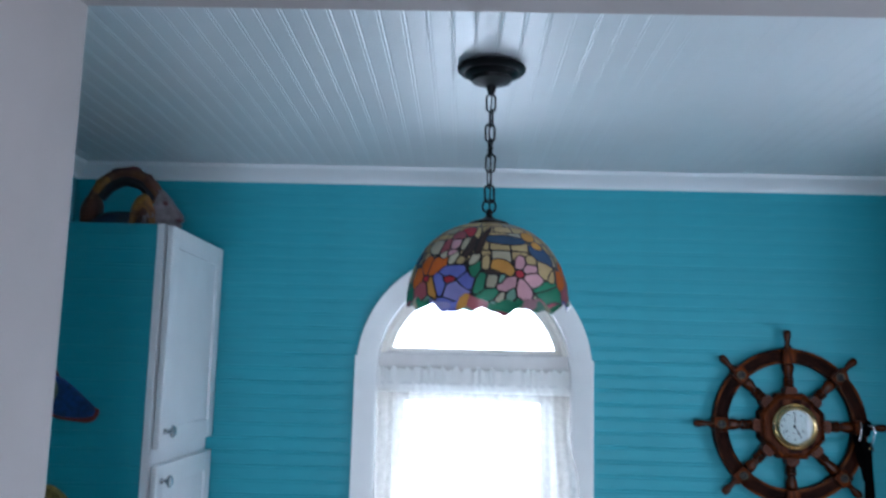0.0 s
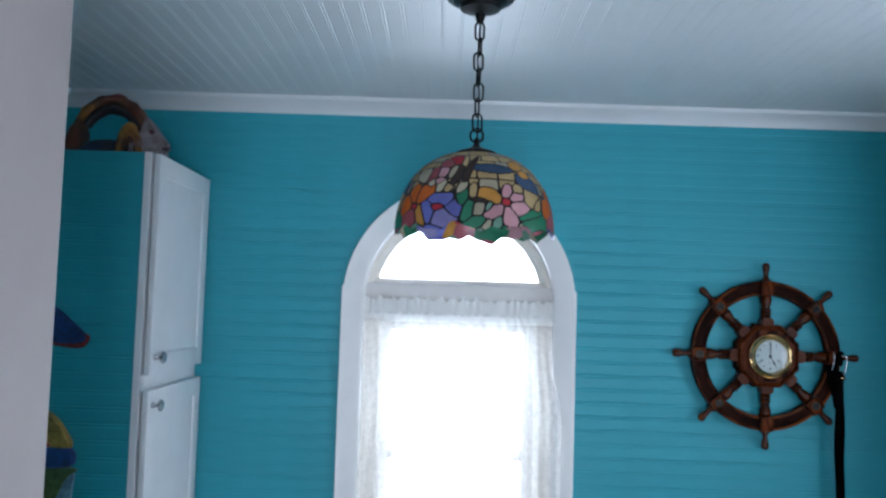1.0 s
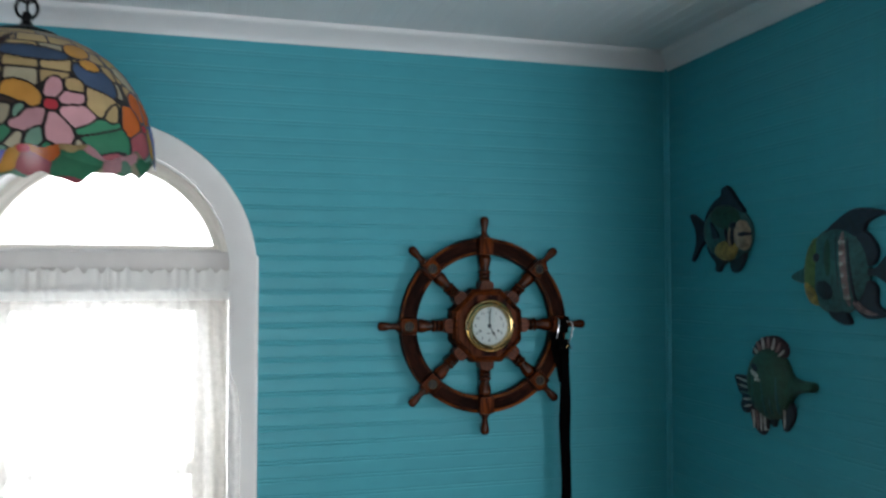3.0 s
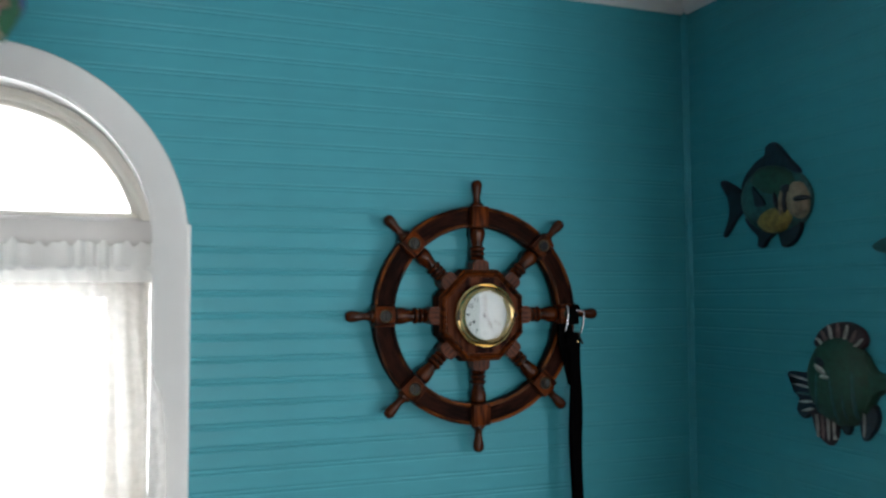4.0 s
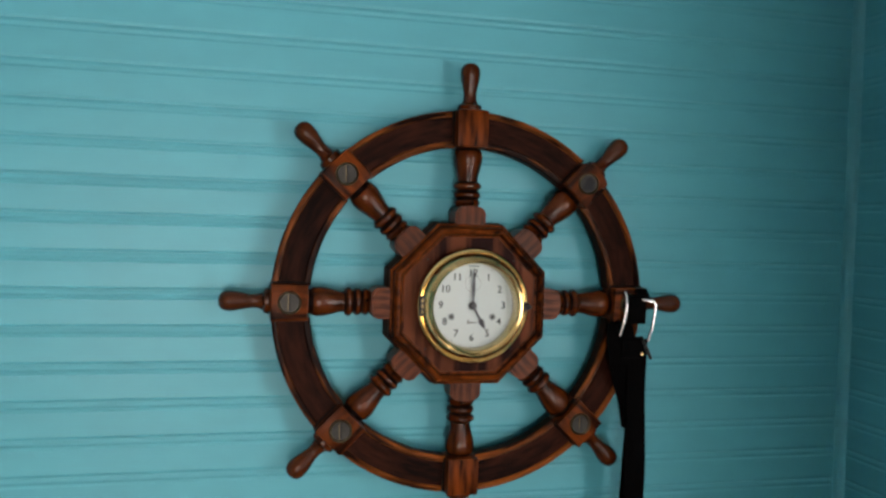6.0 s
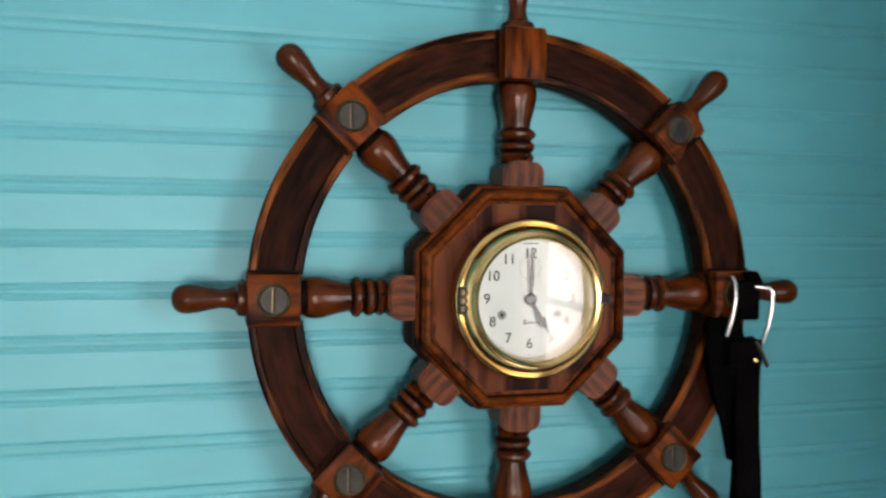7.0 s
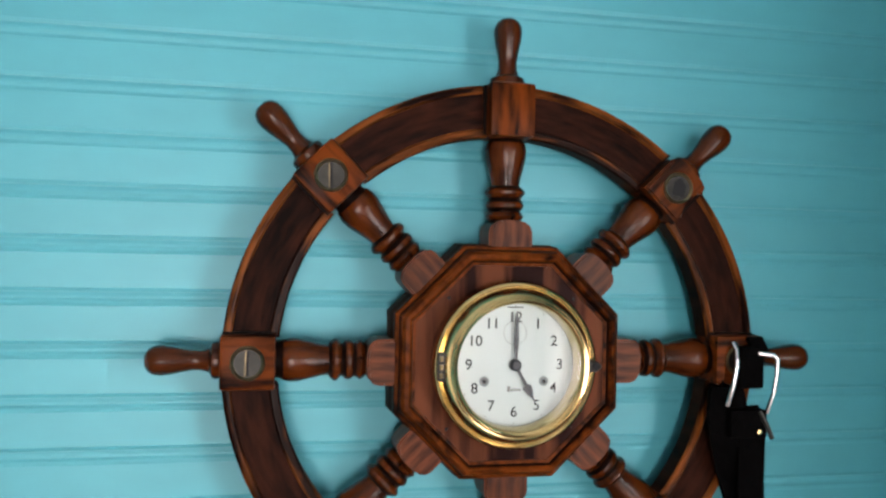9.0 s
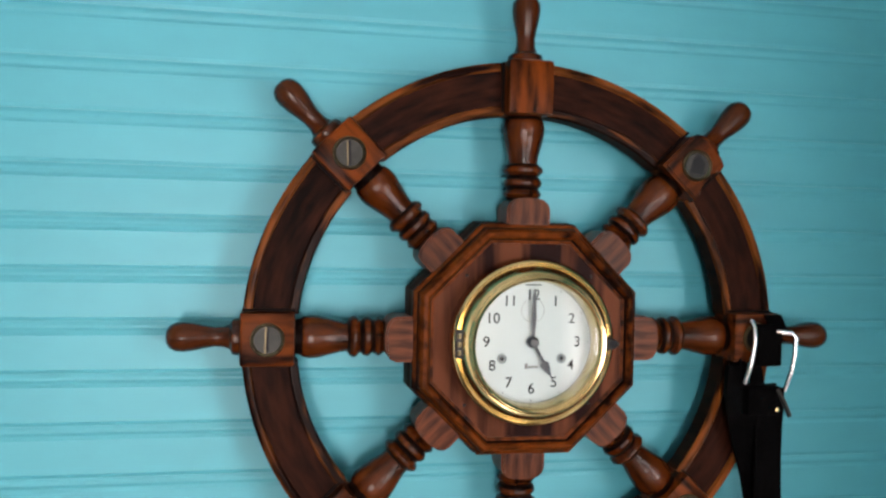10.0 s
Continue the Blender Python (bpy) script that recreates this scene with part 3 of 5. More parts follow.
put("cap", lathe([(0, 0.022), (0.005, 0.022), (0.007, 0.016), (0.006, 0.010), (0.010, 0.004), (0.020, -0.001), (0.040, -0.007), (0.043, -0.009), (0.041, -0.012), (0, -0.010)], 36, matrix=Matrix.Translation((0, 0, APEX - HEIGHT))), IRON, pendant, "small black cap over the dome", smooth=True)
put("cord", tube([(0.002, 0.001, -0.06), (-0.003, 0.004, -0.15), (0.003, -0.002, -0.24), (0, 0, TOP_RING - 0.03)], 0.0018, 6), IRON, pendant)

GLASS = {
    "cream": (0.50, 0.37, 0.18), "amber": (0.56, 0.28, 0.06), "pink": (0.62, 0.34, 0.38), "red": (0.52, 0.05, 0.07), "blue": (0.15, 0.17, 0.50), "lilac": (0.26, 0.24, 0.50),
    "navy": (0.05, 0.09, 0.17), "green": (0.05, 0.23, 0.13), "mint": (0.18, 0.34, 0.26), "orange": (0.62, 0.15, 0.03), "pale": (0.46, 0.42, 0.30), "rose": (0.36, 0.10, 0.12), "brown": (0.07, 0.05, 0.045),
}
STAINED = {k: material("stained_glass_" + k, (*c, 1), rough=0.22, vary=0.35, grain=28, bump=0.12, spread=0.7, translucent=0.38, per_object=0.14) for k, c in GLASS.items()}
NU, NV = 720, 150


def dome_point(u, v):
    """u: turn in degrees, v: 0 at the cap to 1 at the rim and past it along the skirt."""
    a = radians(10 + 80 * min(v, 1.0)) if v <= 1 else radians(90)
    s = math.sin(a)
    r = RAD * s ** 0.84
    z = (APEX - 0.012 - RIM - 0.012) * (math.cos(a) / math.cos(radians(10))) if v <= 1 else 0
    z += 0.012
    if v > 1:
        z -= (v - 1) * 0.20
    return r, RIM + z - HEIGHT


# the pattern of one third of the dome, piece by piece: (turn u, height v, slant, half length, half width, colour)
PINK_FLOWER = [(22, 0.70, 70, 0.072, 0.047, "pink"), (30, 0.74, 17, 0.100, 0.042, "pink"), (31, 0.84, -12, 0.102, 0.059, "pink"),
    (24, 0.93, -60, 0.101, 0.058, "pink"), (11, 0.89, 26, 0.101, 0.050, "pink"), (21, 0.79, 2, 0.043, 0.037, "red")]
BLUE_FLOWER = [(-25, 0.78, -5, 0.164, 0.052, "blue"), (-16, 0.85, 70, 0.099, 0.075, "blue"), (-23, 0.94, 11, 0.126, 0.070, "lilac"),
    (-36, 0.88, -60, 0.102, 0.064, "blue"), (-31, 1.06, -2, 0.095, 0.061, "blue"), (-28, 0.84, 6, 0.060, 0.031, "red")]
ORANGE_FLOWER = [(-40, 0.71, 30, 0.132, 0.071, "orange"), (-51, 0.72, 87, 0.088, 0.078, "orange"), (-42, 0.91, -64, 0.095, 0.052, "amber"), (-57, 0.80, 95, 0.073, 0.084, "orange"),
    (-52, 0.93, 61, 0.076, 0.082, "rose"), (-49, 0.83, -4, 0.050, 0.028, "red"), (-46, 1.03, 12, 0.096, 0.046, "mint")]
LEAVES = [(-11, 0.77, 60, 0.088, 0.054, "green"), (-6, 0.88, 74, 0.108, 0.050, "green"), (-1, 0.97, 9, 0.120, 0.049, "green"), (9, 0.74, -23, 0.098, 0.058, "amber"), (6, 1.01, 60, 0.081, 0.040, "pale"), (13, 1.01, 79, 0.096, 0.038, "mint"), (-14, 1.03, -1, 0.082, 0.047, "red"), (-6, 1.07, -21, 0.074, 0.038, "orange"),
    (41, 0.97, 9, 0.131, 0.062, "green"), (39, 0.89, 16, 0.117, 0.036, "green"), (30, 1.03, 38, 0.086, 0.046, "pale"), (19, 1.05, 12, 0.073, 0.039, "green"), (4, 1.05, 0, 0.058, 0.033, "mint"), (43, 0.73, -14, 0.107, 0.078, "cream"), (1, 0.86, 57, 0.072, 0.054, "pale")]
BUDS = [(13, 0.45, -2, 0.178, 0.050, "navy"), (44, 0.60, -29, 0.125, 0.091, "navy"), (40, 0.38, -58, 0.058, 0.078, "amber"), (43, 0.51, -67, 0.057, 0.064, "amber"), (-30, 0.50, 84, 0.064, 0.056, "pink"), (-31, 0.60, 6, 0.066, 0.031, "pink"), (-38, 0.52, 77, 0.080, 0.064, "rose"),
    (-20, 0.33, -26, 0.086, 0.063, "red"), (-29, 0.38, 48, 0.068, 0.064, "rose"), (-7, 0.49, 75, 0.202, 0.023, "brown"), (-17, 0.59, 60, 0.109, 0.025, "brown"), (1, 0.79, -4, 0.094, 0.019, "brown"), (-15, 0.48, 70, 0.102, 0.027, "brown")]
GROUND = [(-48, 0.52, 70, 0.071, 0.102, "pale"), (-28, 0.65, 56, 0.064, 0.045, "pale"), (-36, 0.62, 56, 0.060, 0.047, "pale"), (-11, 0.67, 63, 0.071, 0.039, "pale"), (-21, 0.67, 45, 0.050, 0.036, "cream"), (8, 0.84, 56, 0.055, 0.025, "mint"), (-3, 0.70, 81, 0.067, 0.037, "cream"),
    (-20, 0.50, 72, 0.069, 0.035, "pale"), (-12, 0.36, 89, 0.094, 0.029, "cream"), (48, 0.79, -36, 0.040, 0.070, "cream"), (32, 0.67, -13, 0.058, 0.052, "cream"), (44, 1.07, 24, 0.091, 0.043, "rose"), (33, 1.10, 3, 0.072, 0.028, "mint")]
PIECES = PINK_FLOWER + BLUE_FLOWER + ORANGE_FLOWER + LEAVES + BUDS + GROUND


def glass_piece(u, v):
    """Which piece of glass covers the spot (piece key, colour): the pieces meet where they lie equally near."""
    scale = radians(1) * RAD / 0.21 * math.sin(radians(10 + 80 * min(v, 1))) ** 0.92
    near, best = 9.0, None
    for k, (pu, pv, ang, ln, wd, col) in enumerate(PIECES):
        third = math.floor((u - pu + 60) / 120)
        du, dv = (u - pu - 120 * third) * scale, pv - v
        c, s = math.cos(radians(ang)), math.sin(radians(ang))
        q = ((du * c + dv * s) / ln) ** 2 + ((-du * s + dv * c) / wd) ** 2
        if q < near:
            near, best = q, (third, k)
    if near < 1.45 or v > 0.72:
        return (best[0], "p", best[1]), PIECES[best[1]][5]
    # courses of cream glass fill the upper ground
    third = math.floor((u + 61) / 120)
    ul = u - 7 - 120 * third
    row = int(v * 8.6)
    cols = (3, 4, 6, 6, 7, 8)[min(row, 5)]
    cell = int(((ul + 68) / 120 * cols + (row * 0.37) % 1) % cols)
    return (third, "b", row, cell), ("pale" if (cell * 3 + row) % 5 == 0 else "cream")


def make_shade():
    vmax = 1.16
    ids, tones, names = np.full((NV, NU), -1), [], {}
    for j in range(NV):
        v = (j + 0.5) / NV * vmax
        for i in range(NU):
            u = -180 + 360 * (i + 0.5) / NU
            edge = 1.018 + 0.026 * math.sin(radians(u) * 9 + 0.6) + 0.018 * math.sin(radians(u) * 15 + 2) + 0.011 * math.sin(radians(u) * 27)
            if v > edge:
                continue
            key, tone = glass_piece(u, v)
            if key not in names:
                names[key] = len(names)
                tones.append(tone)
            ids[j, i] = names[key]
    # pieces cut in two by a flower become separate panes; slivers go to the came
    parts, colours = np.full_like(ids, -1), []
    for j0 in range(NV):
        for i0 in range(NU):
            if ids[j0, i0] < 0 or parts[j0, i0] >= 0:
                continue
            want, number, todo, count = ids[j0, i0], len(colours), [(j0, i0)], 0
            parts[j0, i0] = number
            while todo:
                j, i = todo.pop()
                count += 1
                for jn, im in ((j + 1, i), (j - 1, i), (j, (i + 1) % NU), (j, (i - 1) % NU)):
                    if 0 <= jn < NV and parts[jn, im] < 0 and ids[jn, im] == want:
                        parts[jn, im] = number
                        todo.append((jn, im))
            colours.append(tones[want] if count > 24 else None)
    ids, tones = parts, colours
    diff = np.zeros_like(ids, bool)
    for sh, ax in ((1, 0), (-1, 0), (1, 1), (-1, 1), (-2, 1)):
        near = np.roll(ids, sh, axis=ax)
        if ax == 0:
            near[0 if sh == 1 else -1, :] = -2
        diff |= near != ids
    thin = np.array([c is None for c in tones] + [False])
    lead = (diff | thin[ids]) & (ids >= 0)
    label = np.where(ids < 0, -1, np.where(lead, len(tones), ids))
    # corners of the cells, with the pieces' outlines smoothed
    U = np.tile(np.arange(NU, dtype=float), (NV + 1, 1))
    V = np.tile(np.arange(NV + 1, dtype=float)[:, None], (1, NU))
    pad = np.vstack([label[:1], label, np.full((1, NU), -1)])
    a, b = pad[:-1], pad[1:]
    al, bl = np.roll(a, 1, axis=1), np.roll(b, 1, axis=1)
    border = ~((a == b) & (a == al) & (a == bl))
    border[0] = False
    for _ in range(4):
        su, sv, w = np.zeros_like(U), np.zeros_like(V), np.zeros_like(U)
        base = np.arange(NU)[None, :]
        dU = U - base
        for sh, ax in ((1, 0), (-1, 0), (1, 1), (-1, 1)):
            nb = np.roll(border, sh, axis=ax)
            step = (sh if ax == 1 else 0)
            su += np.where(nb, np.roll(dU, sh, axis=ax) - step, 0)
            sv += np.where(nb, np.roll(V, sh, axis=ax), 0)
            w += nb
        ok = border & (w >= 2)
        U = np.where(ok, base + 0.5 * dU + 0.5 * su / np.maximum(w, 1), U)
        V = np.where(ok, 0.5 * V + 0.5 * sv / np.maximum(w, 1), V)
    pts = {}

    def corner(j, i, lift):
        u, v = -180 + 360 * U[j, i] / NU, V[j, i] / NV * vmax
        r, z = dome_point(u, v)
        r += lift
        return (r * math.sin(radians(u)), -r * math.cos(radians(u)), z)

    groups = {}
    for j, i in zip(*np.nonzero(label >= 0)):
        if label[j, i] == len(tones):
            groups.setdefault(len(tones), []).append((j, i))
        if tones[ids[j, i]] is not None:
            groups.setdefault(int(ids[j, i]), []).append((j, i))
    shade = put("shade", lathe([(0.030, APEX - 0.0135 - HEIGHT), (0.041, APEX - 0.0135 - HEIGHT), (0.041, APEX - 0.0115 - HEIGHT), (0.030, APEX - 0.0115 - HEIGHT)], 60), LEAD, pendant, "stained glass dome of flowers and leaves with an uneven rim", smooth=True)
    for g, cells in groups.items():
        index, verts, faces = {}, [], []
        lift = 0.0011 if g == len(tones) else 0.0
        for j, i in cells:
            q = []
            for jj, ii in ((j, i), (j, (i + 1) % NU), (j + 1, (i + 1) % NU), (j + 1, i)):
                if (jj, ii) not in index:
                    index[jj, ii] = len(verts)
                    verts.append(corner(jj, ii, lift))
                q.append(index[jj, ii])
            faces.append(q)
        me = bpy.data.meshes.new("glass_pane")
        me.from_pydata(verts, [], faces)
        me.materials.append(LEAD if g == len(tones) else STAINED[tones[g]])
        me.shade_smooth()
        put("came" if g == len(tones) else "glass_pane", me, None, shade)


make_shade()

# ---- ship's wheel with a clock in its hub ----
HX, HY, HZ = 1.071, 2.848, 1.577
wheel = thing("ship_wheel", "varnished wooden ship's wheel with a brass clock in its hub", "ship's wheel", (HX, HY, HZ))

# grooved felloes between the blocks: raised worn edges, dark sunk band
for k in range(8):
    gap = math.degrees(0.022 / 0.219)
    a0, a1 = 45 * k + gap, 45 * (k + 1) - gap
    rimsec = [(0.1975, 0.016), (0.1965, -0.0060), (0.1980, -0.0075), (0.2035, -0.0075), (0.2055, -0.0050), (0.2350, -0.0050), (0.2370, -0.0075), (0.2415, -0.0075), (0.2430, -0.0065), (0.2425, 0.016)]
    bm = sweep_arc(rimsec, 0, 0, a0, a1, 14)
    # inner, outer and back faces take the wood with shade painted in
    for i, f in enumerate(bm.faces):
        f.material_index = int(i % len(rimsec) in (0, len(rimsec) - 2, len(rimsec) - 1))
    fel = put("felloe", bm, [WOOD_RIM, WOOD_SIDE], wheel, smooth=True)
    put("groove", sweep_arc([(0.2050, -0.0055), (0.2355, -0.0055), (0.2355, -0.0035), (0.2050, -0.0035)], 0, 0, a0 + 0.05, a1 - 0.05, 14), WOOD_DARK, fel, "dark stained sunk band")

# one block, spoke and handle, then turned round the hub
spoke_profile = [(0.0, 0.096), (0.0125, 0.096), (0.0135, 0.122), (0.0150, 0.1235), (0.0172, 0.127), (0.0150, 0.1305), (0.0138, 0.132), (0.0165, 0.1345), (0.0172, 0.137), (0.0165, 0.1395), (0.0138, 0.142), (0.0145, 0.1435), (0.0178, 0.1465), (0.0182, 0.149), (0.0165, 0.1515), (0.0128, 0.154), (0.0135, 0.160), (0.0160, 0.170), (0.0182, 0.179), (0.0186, 0.186), (0.0172, 0.192), (0.0150, 0.195), (0.0150, 0.200), (0.0, 0.200)]
handle_profile = [(0.0, 0.243), (0.0150, 0.243), (0.0158, 0.2465), (0.0150, 0.250), (0.0105, 0.2525), (0.0086, 0.258), (0.0082, 0.265), (0.0096, 0.273), (0.0116, 0.282), (0.0126, 0.290), (0.0122, 0.296), (0.0096, 0.301), (0.0055, 0.3037), (0.0, 0.3045)]
first = {}
for k in range(8):
    turn = pose(0, 0, 0, 0, 45 * k, 0)
    plain = k in (0, 4)

    def repeat(name, make, mat, parent, label="", at=turn):
        if name in first:
            return put(name, first[name], mat, parent, label, at=at)
        ob = put(name, make(), mat, parent, label, smooth=True, at=at)
        first[name] = ob.data
        return ob

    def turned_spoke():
        """Turned spoke; the narrow grooves between its rings painted dark for stain and shade."""
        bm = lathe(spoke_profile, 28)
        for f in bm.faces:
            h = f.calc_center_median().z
            # both ends, against foot and block, get the same painted shade
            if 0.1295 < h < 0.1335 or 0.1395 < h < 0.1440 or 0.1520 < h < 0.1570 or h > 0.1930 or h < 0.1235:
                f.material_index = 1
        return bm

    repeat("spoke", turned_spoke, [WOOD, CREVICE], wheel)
    repeat("handle", lambda: lathe(handle_profile, 24), WOOD, wheel)
    half = 0.0205 if plain else 0.0225
    if plain:
        block = put("block", boxed(-0.0205, 0.0205, -0.024, 0.018, 0.1955, 0.2435, bevel=0.0045), WOOD_BLOCK, wheel, smooth=True, at=turn)
    elif k == 1:
        # one block has lost a corner and the screw of its plug
        bm = prism([(-0.0225, 0.1985), (0.0225, 0.1985), (0.0222, 0.2055), (0.0165, 0.2095), (0.0128, 0.2150), (0.0118, 0.2240), (0.0150, 0.2310), (0.0205, 0.2350), (0.0190, 0.2415), (0.0120, 0.2440), (-0.0080, 0.2450), (-0.0175, 0.2425), (-0.0222, 0.2360)], "y", -0.022, 0.018)
        bmesh.ops.bevel(bm, geom=[e for e in bm.edges if e.verts[0].co.y < -0.02 and e.verts[1].co.y < -0.02], offset=0.002, segments=2, affect="EDGES")
        block = put("block", bm, WOOD_BLOCK, wheel, "worn block with a corner broken away", smooth=True, at=turn)
        put("split_face", boxed(0.0100, 0.0224, -0.0072, 0.015, 0.2000, 0.2425, bevel=0.001), WOOD_DARK, block, "dark wood bared by the break", smooth=True)
    else:
        block = repeat("block", lambda: boxed(-0.0225, 0.0225, -0.022, 0.018, 0.1985, 0.2435, bevel=0.0025), WOOD_BLOCK, wheel)
    # dark strips added for the shadowed gap between block and felloe
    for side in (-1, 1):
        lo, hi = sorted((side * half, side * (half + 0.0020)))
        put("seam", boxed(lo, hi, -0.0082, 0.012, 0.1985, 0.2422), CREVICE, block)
    if not plain:
        spin = Matrix.Translation((0, -0.0218, 0.221)) @ pose(0, 0, 0, 90, 0, 0)
        repeat("screw_plug", lambda: lathe([(0, 0), (0.0125, 0), (0.0140, 0.0008), (0.0140, 0.0016), (0.0112, 0.0014), (0, 0.0014)], 28), DULL_METAL, block, "tarnished brass slotted plug", spin)
        repeat("plug_ring", lambda: lathe([(0.0112, 0.001), (0.0141, 0.001), (0.0141, 0.0020), (0.0128, 0.0031), (0.0114, 0.0020), (0.0112, 0.001)], 28, caps=False), OLD_BRASS, block, "", spin)
        upright = spin @ pose(0, 0, 0, 0, 0, 90 + 45 * k + 6 * math.sin(k * 3.1))
        if k == 1:
            put("empty_hole", prism([(-0.0085, -0.0050), (0.0020, -0.0075), (0.0100, -0.0020), (0.0060, 0.0040), (-0.0060, 0.0070)], "z", 0.0012, 0.0019), INK, block, "dark empty screw hole", at=upright)
        else:
            repeat("slot", lambda: boxed(-0.0105, 0.0105, -0.0011, 0.0011, 0.0012, 0.0031), INK, block, "", upright)
            repeat("slot_edge", lambda: boxed(-0.0105, 0.0105, 0.0012, 0.0019, 0.0012, 0.0018), OLD_BRASS, block, "", upright)

# rounded tabs at the spokes' feet
for k in range(8):
    bm = bmesh.new()
    out = [(-0.0195, 0.088), (0.0195, 0.088), (0.0195, 0.113), (0.0178, 0.118), (0.0135, 0.1215), (0.006, 0.1232), (-0.006, 0.1232), (-0.0135, 0.1215), (-0.0178, 0.118), (-0.0195, 0.113)]
    a, b = ([bm.verts.new((px, y, pz)) for px, pz in out] for y in (-0.024, 0.012))
    for j in range(len(out)):
        bm.faces.new((a[j], a[(j + 1) % len(out)], b[(j + 1) % len(out)], b[j]))
    bm.faces.new(a), bm.faces.new(b)
    bmesh.ops.bevel(bm, geom=[e for e in bm.edges if e.verts[0].co.y < -0.02 and e.verts[1].co.y < -0.02], offset=0.002, segments=2, affect="EDGES")
    if "spoke_foot" in first:
        bm.free()
        put("spoke_foot", first["spoke_foot"], None, wheel, at=pose(0, 0, 0, 0, 45 * k, 0))
    else:
        first["spoke_foot"] = put("spoke_foot", bm, WOOD_FOOT, wheel, smooth=True, at=pose(0, 0, 0, 0, 45 * k, 0)).data


def octagon(levels, lo=None):
    """Eight-sided solid from (apothem, y) levels."""
    bm = bmesh.new()
    rings = []
    for ap, y in levels:
        r = ap / math.cos(radians(22.5))
        rings.append([bm.verts.new((r * math.cos(radians(22.5 + 45 * i)), y, r * math.sin(radians(22.5 + 45 * i)))) for i in range(8)])
    for a, b in zip(rings, rings[1:]):
        for i in range(8):
            bm.faces.new((a[i], a[(i + 1) % 8], b[(i + 1) % 8], b[i]))
    return bm, rings


bm, rings = octagon([(0.0700, NORTH - 0.0003 - HY), (0.0700, 0.0160), (0.1010, 0.0155), (0.1022, 0.0120), (0.1020, -0.0060), (0.1003, -0.0160), (0.0965, -0.0200), (0.0800, -0.0200)])
bm.faces.new(rings[0]), bm.faces.new(rings[-1])
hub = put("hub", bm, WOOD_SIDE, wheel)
bm, rings = octagon([(0.1005, -0.0165), (0.1005, -0.0225), (0.0992, -0.0250), (0.0970, -0.0258), (0.0962, -0.0290), (0.0952, -0.0325), (0.0925, -0.0358), (0.0895, -0.0365), (0.0875, -0.0345), (0.0862, -0.0318), (0.0835, -0.0312), (0.0835, -0.0165), (0.1005, -0.0165)])
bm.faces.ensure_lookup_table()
# outer side, riser and inner cove coloured dark in place of their shade
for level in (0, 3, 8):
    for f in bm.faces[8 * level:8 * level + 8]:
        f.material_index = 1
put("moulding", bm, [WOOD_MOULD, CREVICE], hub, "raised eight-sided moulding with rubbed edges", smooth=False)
bm, rings = octagon([(0.0834, -0.024), (0.0834, -0.0302)])
bm.faces.new(rings[-1])
put("face_board", bm, WOOD_ROSE, hub, "dark striped rosewood face board")
for sx in (-1, 1):
    for sz in (-1, 1):
        put("nail_hole", lathe([(0, 0), (0.0016, 0), (0.0012, 0.0009), (0, 0.001)], 10, matrix=Matrix.Translation((sx * 0.0555, -0.0301, sz * 0.0555)) @ pose(0, 0, 0, 90, 0, 0)), INK, hub)

# clock: turned on y, facing the room
FRONT = Matrix.Translation((0, -0.036, 0)) @ pose(0, 0, 0, 90, 0, 0)
clock = put("clock", lathe([(0, -0.0055), (0.0570, -0.0055), (0.0570, 0.0050), (0, 0.0050)], 64, matrix=FRONT), DIAL, wheel, "brass porthole clock with a cream dial at five o'clock")
bezel = [(0.0565, -0.0055), (0.0702, -0.0055), (0.0710, -0.0035), (0.0710, 0.0080), (0.0704, 0.0112), (0.0692, 0.0130), (0.0678, 0.0136), (0.0667, 0.0130), (0.0660, 0.0132), (0.0650, 0.0150), (0.0634, 0.0180), (0.0614, 0.0212), (0.0596, 0.0236),
         (0.0586, 0.0244), (0.0579, 0.0242), (0.0572, 0.0250), (0.0560, 0.0256), (0.0546, 0.0252), (0.0534, 0.0238), (0.0526, 0.0200), (0.0520, 0.0120), (0.0518, 0.0052), (0.0565, -0.0055)]
put("bezel", lathe(bezel, 96, matrix=FRONT, caps=False), BRASS, clock, "polished brass bezel", smooth=True)
gl = put("glass", lathe([(0, 0.0222), (0.0538, 0.0222)], 64, matrix=FRONT, caps=False), CLEAR, clock)
gl.visible_shadow = False
put("hinge", boxed(-0.0688, -0.0618, -0.0545, -0.037, -0.0120, 0.0120, bevel=0.0015), DULL_METAL, clock, "tarnished brass hinge barrel", smooth=True)
for zz in (-0.007, 0, 0.007):
    put("hinge_knuckle", tube([(-0.0660, -0.0545, zz - 0.0020), (-0.0660, -0.0545, zz + 0.0020)], 0.0018, 10), OLD_BRASS, clock, smooth=True)
bm = prism([(0.0600, -0.0052), (0.0685, -0.0044), (0.0728, 0.0), (0.0685, 0.0044), (0.0600, 0.0052)], "y", -0.0575, -0.0365)
bmesh.ops.bevel(bm, geom=list(bm.edges), offset=0.0008, segments=1, affect="EDGES")
put("latch", bm, DULL_METAL, clock, "small blackened latch", smooth=True)
put("latch_pin", lathe([(0, 0), (0.0036, 0), (0.0034, 0.0008), (0, 0.001)], 16, matrix=Matrix.Translation((0.0665, -0.0575, 0)) @ pose(0, 0, 0, 90, 0, 0)), INK, clock, smooth=True)


